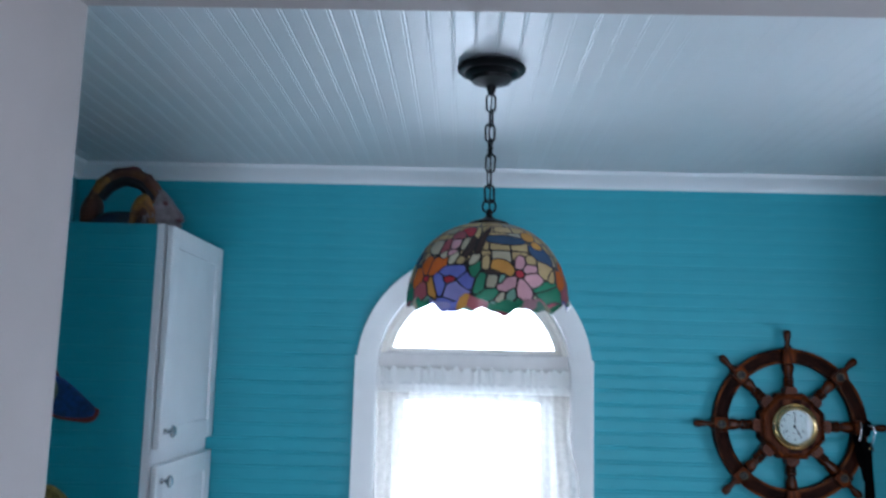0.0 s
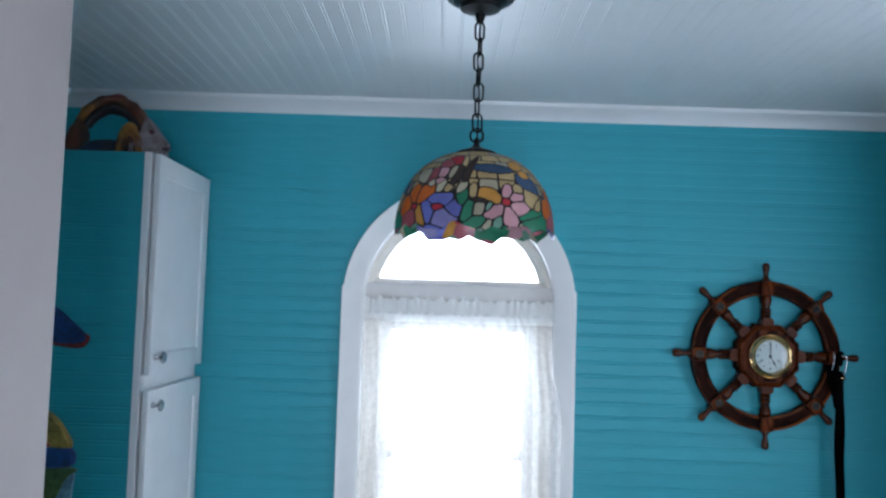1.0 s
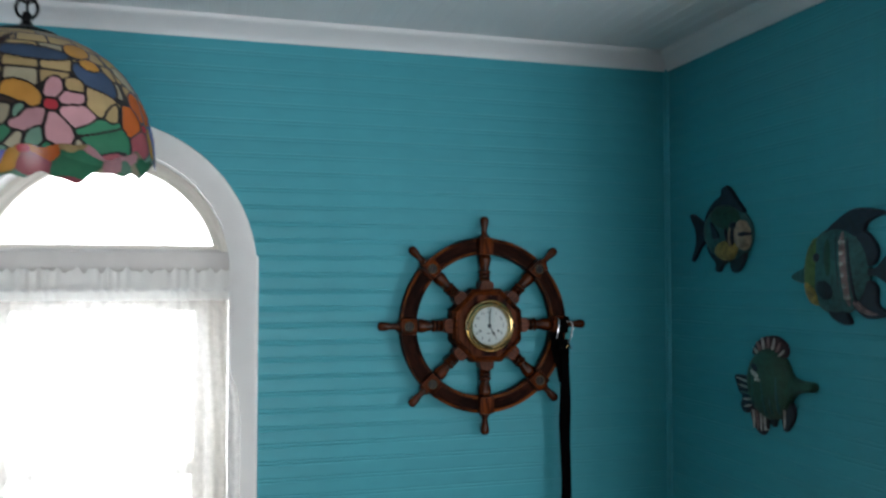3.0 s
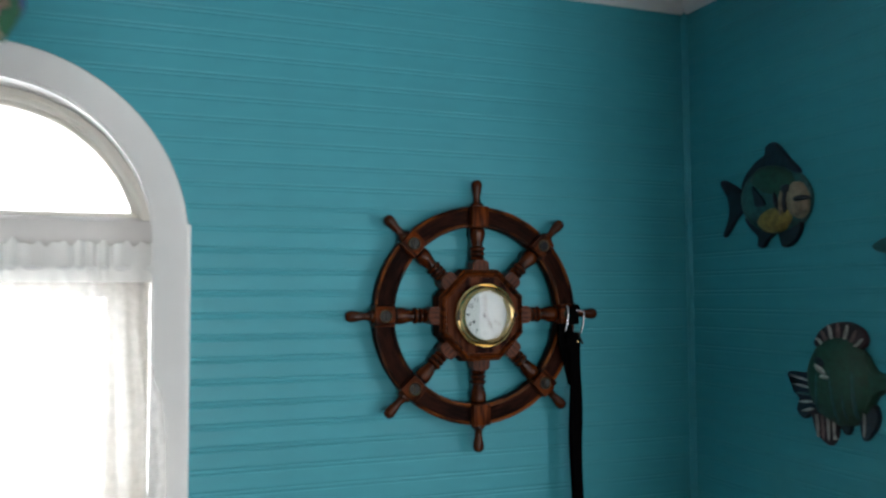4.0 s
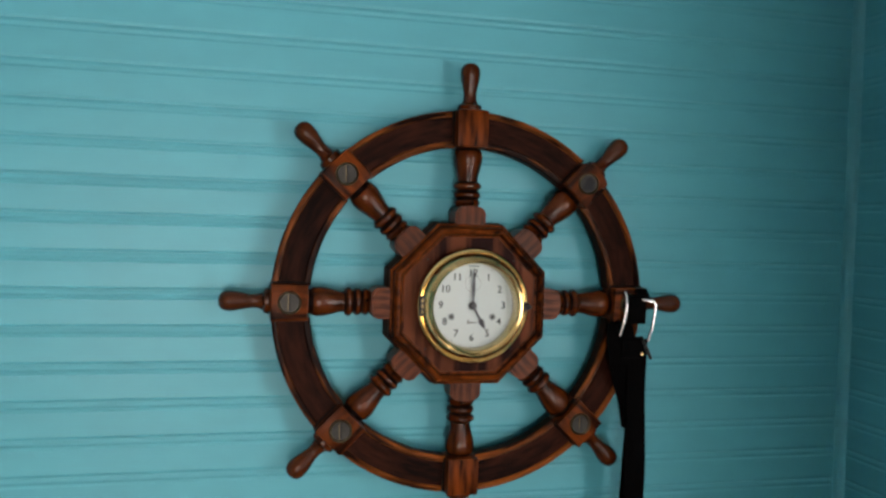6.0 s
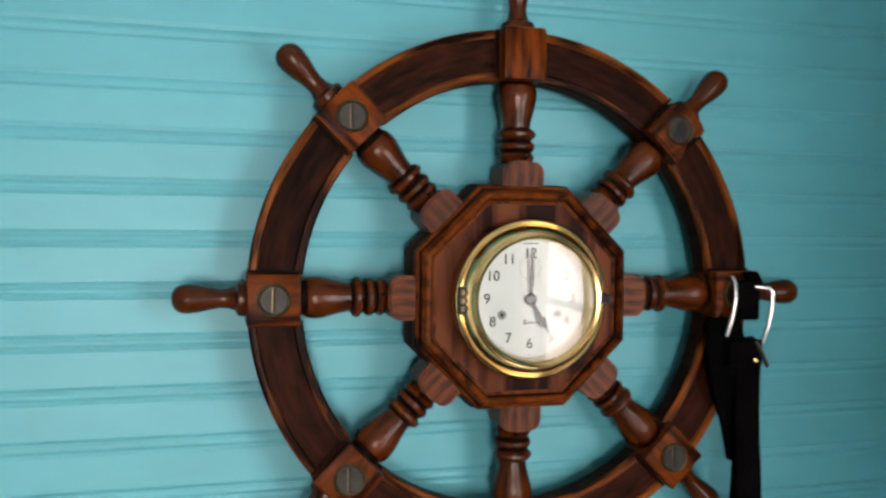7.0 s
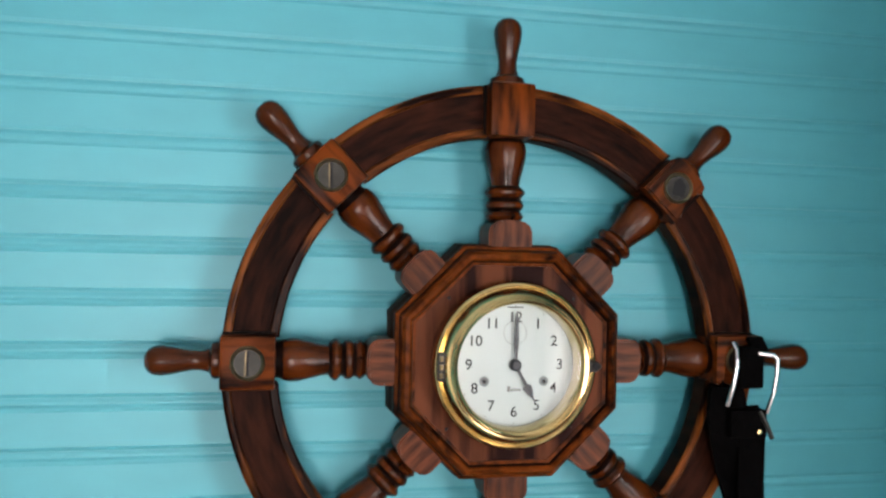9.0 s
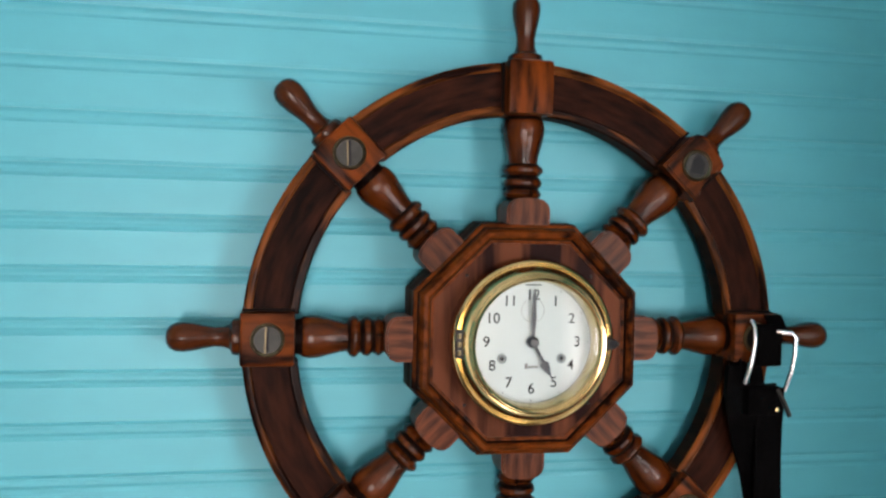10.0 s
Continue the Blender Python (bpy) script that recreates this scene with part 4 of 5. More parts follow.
def letters(text, size, name, parent, at, mat):
    data = bpy.data.curves.new(name, "FONT")
    data.body, data.size, data.align_x, data.align_y, data.extrude = text, size, "CENTER", "CENTER", 0.0001
    data.offset = 0.00008
    tmp = new("lettering", data)
    me = bpy.data.meshes.new_from_object(tmp.evaluated_get(bpy.context.evaluated_depsgraph_get()))
    bpy.data.objects.remove(tmp)
    me.materials.clear()
    me.materials.append(mat)
    return put(name, me, mat, parent, at=at)


DY = -0.0413
for h in range(1, 13):
    a = radians(90 - 30 * h)
    letters(str(h), 0.0126, "numeral", clock, Matrix.Translation((0.0400 * math.cos(a), DY - 0.0002, 0.0400 * math.sin(a))) @ pose(0, 0, 0, 90, 0, 0), INK)
for h in range(12):
    a = radians(30 * h)
    put("hour_dot", lathe([(0, 0), (0.0007, 0), (0, 0.0002)], 6, matrix=Matrix.Translation((0.0498 * math.cos(a), DY, 0.0498 * math.sin(a))) @ pose(0, 0, 0, 90, 0, 0)), GREY_INK, clock)
for mx0, mx1, mz0, mz1 in ((-0.0060, -0.0036, -0.0228, -0.0182), (-0.0030, -0.0010, -0.0224, -0.0202), (-0.0004, 0.0016, -0.0222, -0.0200), (0.0022, 0.0058, -0.0220, -0.0204)):
    put("maker_mark", boxed(mx0, mx1, DY - 0.0003, DY + 0.0002, mz0, mz1), GREY_INK, clock)
put("regulator_bar", boxed(-0.0070, 0.0070, DY - 0.0003, DY + 0.0002, 0.0483, 0.0492), INK, clock)
put("seconds_ring", lathe([(0.0099, 0), (0.0102, 0), (0.0102, 0.0002), (0.0099, 0.0002), (0.0099, 0)], 32, matrix=Matrix.Translation((0, DY, 0.027)) @ pose(0, 0, 0, 90, 0, 0), caps=False), GREY_INK, clock)
for s in (-1, 1):
    put("winding_hole", lathe([(0, 0.0002), (0.0024, 0.0002), (0.0026, 0.0008), (0.0040, 0.0008), (0.0042, 0.0)], 20, matrix=Matrix.Translation((s * 0.0262, DY, -0.0140)) @ pose(0, 0, 0, 90, 0, 0)), EYELET, clock, "small grey winding eyelet", smooth=True)
    put("key_hole", lathe([(0, 0.0003), (0.0017, 0.0003), (0.0015, 0.0006), (0, 0.0006)], 16, matrix=Matrix.Translation((s * 0.0262, DY, -0.0140)) @ pose(0, 0, 0, 90, 0, 0)), INK, clock)


def hand_shape(outline, y0, y1):
    bm = bmesh.new()
    pts = outline + [(-px, pz) for px, pz in reversed(outline) if abs(px) > 1e-6]
    a, b = ([bm.verts.new((px, y, pz)) for px, pz in pts] for y in (y0, y1))
    for j in range(len(pts)):
        bm.faces.new((a[j], a[(j + 1) % len(pts)], b[(j + 1) % len(pts)], b[j]))
    bm.faces.new(a), bm.faces.new(b)
    return bm


put("minute_hand", hand_shape([(0.0016, -0.004), (0.0012, 0.008), (0.0021, 0.020), (0.0013, 0.040), (0.0, 0.0465)], DY - 0.0042, DY - 0.0036), BLUED, clock, at=pose(0, 0, 0, 0, 0.3, 0))
put("hour_hand", hand_shape([(0.0017, -0.004), (0.0014, 0.010), (0.0016, 0.019), (0.0040, 0.0215), (0.0030, 0.0265), (0.0008, 0.032), (0.0, 0.038)], DY - 0.0030, DY - 0.0024), BLUED, clock, at=pose(0, 0, 0, 0, 150.5, 0))
put("hand_boss", lathe([(0, 0), (0.0052, 0), (0.0050, 0.004), (0.0030, 0.0058), (0, 0.006)], 24, matrix=Matrix.Translation((0, DY, 0)) @ pose(0, 0, 0, 90, 0, 0)), BLUED, clock, smooth=True)

# ---- black strap hung over one handle of the wheel ----
strap = thing("hanging_strap", "black webbing strap with steel buckles hung on the wheel", "strap", (1.2905, 2.818, 1.555))


def ribbon(line, width, thick=0.003, bm=None):
    """A webbing band: centre line points (x, y, z), its width lying across x."""
    bm = bm or bmesh.new()
    rows = []
    for i, (p, w, tw) in enumerate((Vector(q[:3]), q[3] if len(q) > 3 else width, q[4] if len(q) > 4 else 0) for q in line):
        a = Vector(line[max(i - 1, 0)][:3])
        b = Vector(line[min(i + 1, len(line) - 1)][:3])
        t = (b - a).normalized()
        side = (Matrix.Rotation(radians(tw), 3, t) @ Vector((1, 0, 0)))
        side = (side - side.dot(t) * t).normalized()
        nrm = side.cross(t)
        rows.append([bm.verts.new(p + side * sx * w / 2 + nrm * sn * thick / 2) for sx, sn in ((-1, -1), (1, -1), (1, 1), (-1, 1))])
    for a, b in zip(rows, rows[1:]):
        for j in range(4):
            bm.faces.new((a[j], a[(j + 1) % 4], b[(j + 1) % 4], b[j]))
    bm.faces.new(rows[0]), bm.faces.new(rows[-1])
    return bm


hang = [(0.000, -0.005 + 0.002 * math.sin(k * 0.9), -0.030 - 0.029 * k, 0.0265 - 0.002 * math.sin(k * 0.7), 6 * math.sin(k * 0.5)) for k in range(25)]
hang = [(0.008 + 0.004 * (k / 24), *h[1:]) for k, h in enumerate(hang)]
put("front_band", ribbon(hang, 0.038, 0.0035), STRAP, strap)
back = [(0.009 + 0.003 * math.sin(k * 0.6), 0.006, -0.02 - 0.03 * k, 0.024, -8) for k in range(23)]
put("back_band", ribbon(back, 0.036, 0.0035), STRAP, strap)
# loop round the rim and the gathered bunch behind it
over = [(-0.004, 0.056, -0.085, 0.034), (-0.004, 0.0565, -0.03, 0.036), (-0.004, 0.055, 0.015, 0.036), (-0.003, 0.048, 0.034, 0.036), (-0.002, 0.028, 0.044, 0.034), (0.000, 0.006, 0.042, 0.03), (0.001, -0.002, 0.030, 0.03)]
put("rim_loop", ribbon([(p[0] + 0.016, *p[1:3], 0.016) for p in over], 0.016, 0.0035), STRAP, strap)
bunch = [(-0.013, 0.006, -0.002, 0.030, 6), (-0.013, 0.002, -0.026, 0.036, 14), (-0.010, 0.003, -0.054, 0.032, 18), (-0.005, 0.009, -0.078, 0.026, 14), (0.001, 0.012, -0.105, 0.018, 8), (0.004, 0.010, -0.140, 0.012, 4)]
put("folded_end", ribbon(bunch, 0.04, 0.009), STRAP, strap)
put("folded_end", ribbon([(p[0] + 0.009, p[1] + 0.012, p[2] + 0.004, p[3], p[4] - 35) for p in bunch], 0.04, 0.008), STRAP, strap)
put("keeper", boxed(-0.008, 0.018, -0.0075, 0.004, -0.002, 0.036, bevel=0.003), STRAP, strap, smooth=True)
put("collar_fold", boxed(-0.017, 0.020, -0.011, 0.005, -0.046, -0.020, bevel=0.004), STRAP, strap, smooth=True)
put("buckle", tube([(-0.014, -0.008, 0.040), (-0.0135, -0.0125, 0.034), (-0.0145, -0.015, 0.020), (-0.0170, -0.014, 0.002), (-0.0200, -0.010, -0.016)], 0.0022, 10), STEEL, strap, "bright steel buckle bar", smooth=True)
put("buckle", tube([(0.012, -0.006, 0.030), (0.024, -0.012, 0.0290), (0.0275, -0.0125, 0.025), (0.0265, -0.013, 0.010), (0.024, -0.0125, -0.006), (0.0205, -0.008, -0.024)], 0.0022, 10), STEEL, strap, "bright steel buckle bar", smooth=True)
put("prong", tube([(0.012, -0.010, -0.022), (0.017, -0.0125, -0.032), (0.0235, -0.0125, -0.046)], 0.0022, 8), DULL_METAL, strap, smooth=True)
put("rivet", lathe([(0, 0), (0.0028, 0), (0.0022, 0.0015), (0, 0.002)], 14, matrix=Matrix.Translation((0.0115, -0.011, -0.040)) @ pose(0, 0, 0, 90, 0, 0)), BRASS, strap, "small brass rivet", smooth=True)

# ---- painted fish ----
F = {k: material("fish_" + k, (*(0.72 * q for q in c), 1), rough=0.5, second=tuple(0.25 * q for q in c) + (1,), grain=70, bump=0.35, spread=0.5) for k, c in {
    "teal": (0.035, 0.17, 0.17), "navy": (0.012, 0.022, 0.05), "yellow": (0.52, 0.38, 0.08), "cream": (0.55, 0.42, 0.28), "green": (0.015, 0.10, 0.055), "lime": (0.13, 0.24, 0.06),
    "white": (0.95, 0.93, 0.88), "maroon": (0.07, 0.022, 0.035), "pink": (0.52, 0.34, 0.34), "blue": (0.03, 0.10, 0.38), "orange": (0.55, 0.20, 0.04), "red": (0.42, 0.05, 0.04), "sky": (0.25, 0.50, 0.70)}.items()}


def fish_frame(wall, s, z):
    """Local axes of a flat thing on a wall: a along the wall, b up, c out of it."""
    if wall == "east":
        return Matrix(((0, 0, -1, EAST), (-1, 0, 0, s), (0, 1, 0, z), (0, 0, 0, 1)))
    return Matrix(((1, 0, 0, s), (0, 0, -1, CY + 0.001), (0, 1, 0, z), (0, 0, 0, 1)))


def dome(a, b, ra, rb, height, base=0.0, tilt=0, squash=2.2, n=40, rings=8, lo=0, hi=360):
    """A domed plaque piece."""
    bm = bmesh.new()
    c, s = math.cos(radians(tilt)), math.sin(radians(tilt))
    prev = None
    top = bm.verts.new((a, b, base + height))
    full = hi - lo >= 360
    count = n if full else n + 1
    for k in range(1, rings + 2):
        f = min(k / rings, 1)
        h = base + height * math.sqrt(max(1 - f ** squash, 0)) if k <= rings else 0.0
        ring = []
        for i in range(count):
            t = radians(lo + (hi - lo) * i / n)
            x, y = ra * f * math.cos(t), rb * f * math.sin(t)
            ring.append(bm.verts.new((a + x * c - y * s, b + x * s + y * c, h)))
        for i in range(n):
            j = (i + 1) % count
            bm.faces.new((top, ring[i], ring[j]) if prev is None else (prev[i], ring[i], ring[j], prev[j]))
        prev = ring
    return bm


def fin(root, tip, width, bend=0.0, thick=0.006, lift=0.002, notch=0.0, n=12):
    """A tapering fin from root to tip, bowed sideways; thick in the middle."""
    bm = bmesh.new()
    r, t = Vector((*root, 0)), Vector((*tip, 0))
    d = t - r
    side = Vector((-d.y, d.x, 0)).normalized()
    rows = []
    for i in range(n + 1):
        f = i / n
        w = width * (0.42 + 1.25 * f - 0.55 * f * f) * max(1 - f ** 5, 0.0) * (1 + 0.10 * math.sin(f * 21)) / 2 + 0.0006
        c = r + d * f + side * bend * math.sin(math.pi * f * 0.5) ** 2
        hgt = lift + thick * (1 - 0.5 * f)
        rows.append([bm.verts.new(c - side * w), bm.verts.new(c - side * w * 0.9 + Vector((0, 0, hgt * 0.6))), bm.verts.new(c + Vector((0, 0, hgt))), bm.verts.new(c + side * w * 0.9 + Vector((0, 0, hgt * 0.6))), bm.verts.new(c + side * w)])
    for p, q in zip(rows, rows[1:]):
        for j in range(4):
            bm.faces.new((p[j], p[j + 1], q[j + 1], q[j]))
        bm.faces.new((p[4], p[0], q[0], q[4]))
    bm.faces.new(rows[0]), bm.faces.new(rows[-1])
    return bm


def wall_fish(label, wall, s, z, pieces, size=1.0):
    ob = thing("wall_fish", label, "wall ornament", group="painted fish on the wall")
    ob.matrix_world = fish_frame(wall, s, z) @ Matrix.Diagonal((size, size, 1, 1))
    for name, bm, col in pieces:
        put(name, bm, F[col], ob, smooth=True)
    return ob


def plaque(outline, height=0.008, edge=0.0022, steps=5):
    """A sawn and eased piece of board: a closed outline rounded between its corners."""
    pts, n = [], len(outline)
    for i in range(n):
        p0, p1, p2, p3 = (Vector(outline[(i + k) % n]) for k in (-1, 0, 1, 2))
        for j in range(steps):
            t = j / steps
            pts.append(0.5 * (2 * p1 + (p2 - p0) * t + (2 * p0 - 5 * p1 + 4 * p2 - p3) * t * t + (3 * p1 - p0 - 3 * p2 + p3) * t ** 3))
    area = sum(p.x * q.y - q.x * p.y for p, q in zip(pts, pts[1:] + pts[:1]))
    sign = 1 if area > 0 else -1
    bm, m = bmesh.new(), len(pts)
    inner = []
    for i, p in enumerate(pts):
        d = (pts[(i + 1) % m] - pts[i - 1]).normalized()
        inner.append(p + sign * edge * Vector((-d.y, d.x)))
    rings = [[bm.verts.new((p.x, p.y, h)) for p in ring] for ring, h in ((pts, 0.0), (pts, height * 0.6), (inner, height))]
    for r, q in zip(rings, rings[1:]):
        for i in range(m):
            bm.faces.new((r[i], r[(i + 1) % m], q[(i + 1) % m], q[i]))
    top = bm.faces.new(rings[-1])
    bmesh.ops.triangulate(bm, faces=[top])
    return bm


# a runs towards the room's hall end on the east wall
wall_fish("painted teal fish with yellow belly and navy fins", "east", 2.575, 1.832, [
    ("body", dome(0.002, -0.004, 0.110, 0.076, 0.022, 0.006, tilt=-9), "teal"),
    ("back", dome(0.012, 0.026, 0.080, 0.042, 0.018, 0.0115, tilt=-16), "green"),
    ("belly", dome(0.016, -0.044, 0.062, 0.034, 0.018, 0.0115, tilt=6), "yellow"),
    ("snout", dome(0.078, -0.012, 0.030, 0.042, 0.018, 0.0125, tilt=12), "cream"),
    ("cheek", dome(0.044, -0.016, 0.007, 0.034, 0.014, 0.0190, tilt=-4), "cream"),
    ("mouth", dome(0.094, -0.012, 0.016, 0.0065, 0.012, 0.0225, tilt=4), "navy"),
    ("cheek_mark", dome(0.056, -0.012, 0.0055, 0.030, 0.012, 0.0225, tilt=-6), "navy"),
    ("cheek_mark", dome(0.030, -0.012, 0.005, 0.024, 0.012, 0.0225, tilt=14), "navy"),
    ("eye", dome(0.058, 0.012, 0.012, 0.010, 0.010, 0.0255), "navy"),
    ("side_fin", plaque([(-0.042, 0.030), (-0.012, 0.004), (0.000, -0.016), (-0.030, -0.020), (-0.038, 0.000)], 0.031), "navy"),
    ("dorsal_fin", plaque([(-0.100, 0.028), (-0.092, 0.056), (-0.056, 0.086), (-0.024, 0.100), (-0.020, 0.116), (0.000, 0.124), (0.020, 0.112), (0.050, 0.080), (0.080, 0.046), (0.020, 0.048), (-0.060, 0.034)], 0.010), "navy"),
    ("tail", plaque([(-0.092, 0.014), (-0.124, 0.040), (-0.166, 0.060), (-0.176, 0.050), (-0.152, 0.012), (-0.149, -0.028), (-0.170, -0.070), (-0.158, -0.073), (-0.122, -0.036), (-0.092, -0.014)], 0.009), "navy"),
    ("pelvic_fin", plaque([(-0.092, -0.036), (-0.040, -0.056), (0.002, -0.076), (-0.018, -0.090), (-0.036, -0.108), (-0.053, -0.103), (-0.052, -0.084), (-0.076, -0.064)], 0.010), "navy"),
    ("pelvic_fin", plaque([(0.018, -0.072), (0.078, -0.054), (0.076, -0.082), (0.054, -0.105), (0.028, -0.111), (0.018, -0.098)], 0.010), "navy")])
spots = [("stripe_mark", dome(0.054 + 0.0042 * k * k * 0.12, 0.066 - 0.024 * k, 0.0070, 0.0062, 0.010, 0.0165), "white") for k in range(6)]
wall_fish("painted teal and lime angelfish with pink stripe", "east", 2.188, 1.718, [
    ("body", dome(0.022, 0.004, 0.100, 0.098, 0.016, 0.006, tilt=12), "teal"),
    ("face", dome(-0.046, 0.004, 0.030, 0.076, 0.012, 0.0095, tilt=-6), "lime"),
    ("chin", dome(-0.050, -0.044, 0.018, 0.034, 0.012, 0.0115, tilt=30), "yellow"),
    ("flank", dome(0.012, 0.016, 0.026, 0.070, 0.012, 0.0105, tilt=4), "green"),
    ("snout", plaque([(-0.122, -0.002), (-0.124, -0.014), (-0.100, -0.022), (-0.062, -0.024), (-0.060, 0.020), (-0.090, 0.010)], 0.010), "teal"),
    ("stripe", dome(0.058, 0.008, 0.014, 0.082, 0.010, 0.0135, tilt=6), "pink"),
    ("stripe_edge", dome(0.076, 0.006, 0.006, 0.076, 0.010, 0.0120, tilt=8), "navy"),
    ("stripe_edge", dome(0.040, 0.010, 0.004, 0.078, 0.010, 0.0125, tilt=5), "navy"),
    ("cheek_fin", dome(-0.002, -0.038, 0.032, 0.024, 0.010, 0.0150, tilt=-12), "navy"),
    ("eye", dome(-0.026, 0.034, 0.011, 0.011, 0.008, 0.0175), "navy"),
    ("dorsal_fin", plaque([(-0.010, 0.088), (0.030, 0.119), (0.075, 0.137), (0.130, 0.134), (0.182, 0.119), (0.150, 0.117), (0.116, 0.105), (0.100, 0.082), (0.050, 0.072)], 0.010), "navy"),
    ("back_fin", plaque([(0.094, 0.092), (0.124, 0.077), (0.143, 0.050), (0.139, 0.024), (0.122, 0.013), (0.098, 0.016), (0.082, 0.060)], 0.009), "navy"),
    ("tail", plaque([(0.100, 0.008), (0.136, 0.010), (0.164, 0.034), (0.183, 0.042), (0.176, 0.006), (0.186, -0.030), (0.164, -0.024), (0.134, -0.009), (0.100, -0.010)], 0.009), "navy"),
    ("anal_fin", plaque([(0.072, -0.030), (0.118, -0.017), (0.140, -0.034), (0.141, -0.068), (0.170, -0.085), (0.150, -0.095), (0.107, -0.098), (0.074, -0.078), (0.056, -0.055)], 0.009), "navy"),
    ("anal_fin_edge", plaque([(0.068, -0.060), (0.090, -0.083), (0.120, -0.092), (0.146, -0.089), (0.120, -0.081), (0.093, -0.066), (0.078, -0.048)], 0.013), "pink"),
    ("pelvic_fin", plaque([(-0.012, -0.074), (0.040, -0.080), (0.065, -0.108), (0.046, -0.115), (0.015, -0.106), (-0.002, -0.092)], 0.010), "navy")] + spots)
stripes = []
for k in range(7):
    t = radians(158 - 22 * k)
    stripes.append(("fin_ray", fin((0.006 + 0.044 * math.cos(t), 0.064 + 0.026 * math.sin(t)), (0.006 + 0.064 * math.cos(t), 0.068 + 0.052 * math.sin(t)), 0.0075, lift=0.012), "white" if k % 2 == 0 else "pink"))
for k in range(5):
    stripes.append(("tail_ray", fin((-0.080 + 0.003 * k, -0.002 - 0.014 * k), (-0.132 + 0.008 * k, 0.006 - 0.018 * k), 0.0065, lift=0.010), "teal" if k == 2 else "white"))
for k in range(4):
    stripes.append(("lower_ray", fin((-0.058 + 0.015 * k, -0.068), (-0.056 + 0.014 * k, -0.118 + 0.003 * abs(k - 1.5)), 0.0075, lift=0.011), "pink" if k == 1 else "white"))
stripes.append(("lower_ray", fin((0.062, -0.052), (0.060, -0.098), 0.008, lift=0.010), "white"))
for k in range(3):
    stripes.append(("flank_ridge", dome(-0.002 + 0.026 * k, -0.006, 0.0065, 0.070 - 0.006 * k, 0.008, 0.0225 - 0.0012 * k, tilt=8 - 3 * k), "teal"))
wall_fish("painted dark green fish with striped fins", "east", 2.405, 1.442, [
    ("body", dome(0.002, 0.004, 0.086, 0.090, 0.024, 0.006, tilt=4, squash=2.8), "green"),
    ("gill", dome(-0.040, 0.000, 0.008, 0.066, 0.014, 0.0150, tilt=-6), "teal"),
    ("snout", plaque([(0.064, 0.060), (0.090, 0.031), (0.122, 0.023), (0.158, 0.023), (0.169, 0.012), (0.156, 0.001), (0.116, -0.006), (0.092, -0.018), (0.064, -0.050)], 0.016, 0.005), "green"),
    ("top_fin", plaque([(-0.060, 0.070), (-0.058, 0.090), (-0.040, 0.108), (-0.008, 0.120), (0.032, 0.121), (0.066, 0.103), (0.064, 0.074), (0.000, 0.060)], 0.010), "maroon"),
    ("tail", plaque([(-0.066, 0.014), (-0.100, 0.013), (-0.137, 0.013), (-0.140, 0.001), (-0.118, -0.007), (-0.126, -0.028), (-0.110, -0.042), (-0.118, -0.064), (-0.101, -0.082), (-0.082, -0.074), (-0.062, -0.050)], 0.009), "navy"),
    ("lower_fin", plaque([(-0.072, -0.056), (-0.071, -0.090), (-0.056, -0.114), (-0.030, -0.128), (-0.014, -0.114), (-0.005, -0.090), (0.000, -0.066)], 0.010), "maroon"),
    ("lower_fin", plaque([(-0.002, -0.070), (0.006, -0.097), (0.020, -0.098), (0.028, -0.070)], 0.009), "navy"),
    ("lower_fin", plaque([(0.048, -0.052), (0.053, -0.102), (0.070, -0.098), (0.092, -0.064), (0.084, -0.034)], 0.010), "navy"),
    ("eye_patch", dome(-0.028, 0.026, 0.020, 0.0075, 0.010, 0.0245, tilt=-30), "white"),
    ("eye_patch", dome(-0.016, 0.012, 0.013, 0.0045, 0.010, 0.0262, tilt=-4), "white"),
    ("eye", dome(-0.030, 0.040, 0.018, 0.010, 0.010, 0.0225, tilt=-24), "navy")] + stripes)

# two more on the boarded side of the cabinet
wall_fish("painted blue tailed fish with red edging", "cabinet", -1.146, 1.660, [
    ("body", dome(0.0, 0.02, 0.090, 0.066, 0.022, 0.004, tilt=-30), "maroon"),
    ("flank", dome(0.040, -0.010, 0.054, 0.046, 0.020, 0.008, tilt=-34), "green"),
    ("tail_edge", plaque([(0.050, -0.040), (0.100, -0.060), (0.188, -0.060), (0.194, -0.082), (0.172, -0.099), (0.120, -0.095), (0.070, -0.084)], 0.008), "red"),
    ("tail", plaque([(0.040, 0.030), (0.098, 0.012), (0.150, -0.028), (0.188, -0.064), (0.178, -0.084), (0.130, -0.088), (0.080, -0.080), (0.040, -0.050)], 0.014), "blue"),
    ("tail_streak", fin((0.070, -0.020), (0.128, -0.066), 0.012, thick=0.014), "sky"),
    ("tail_streak", fin((0.090, -0.010), (0.152, -0.058), 0.010, thick=0.014), "navy")])
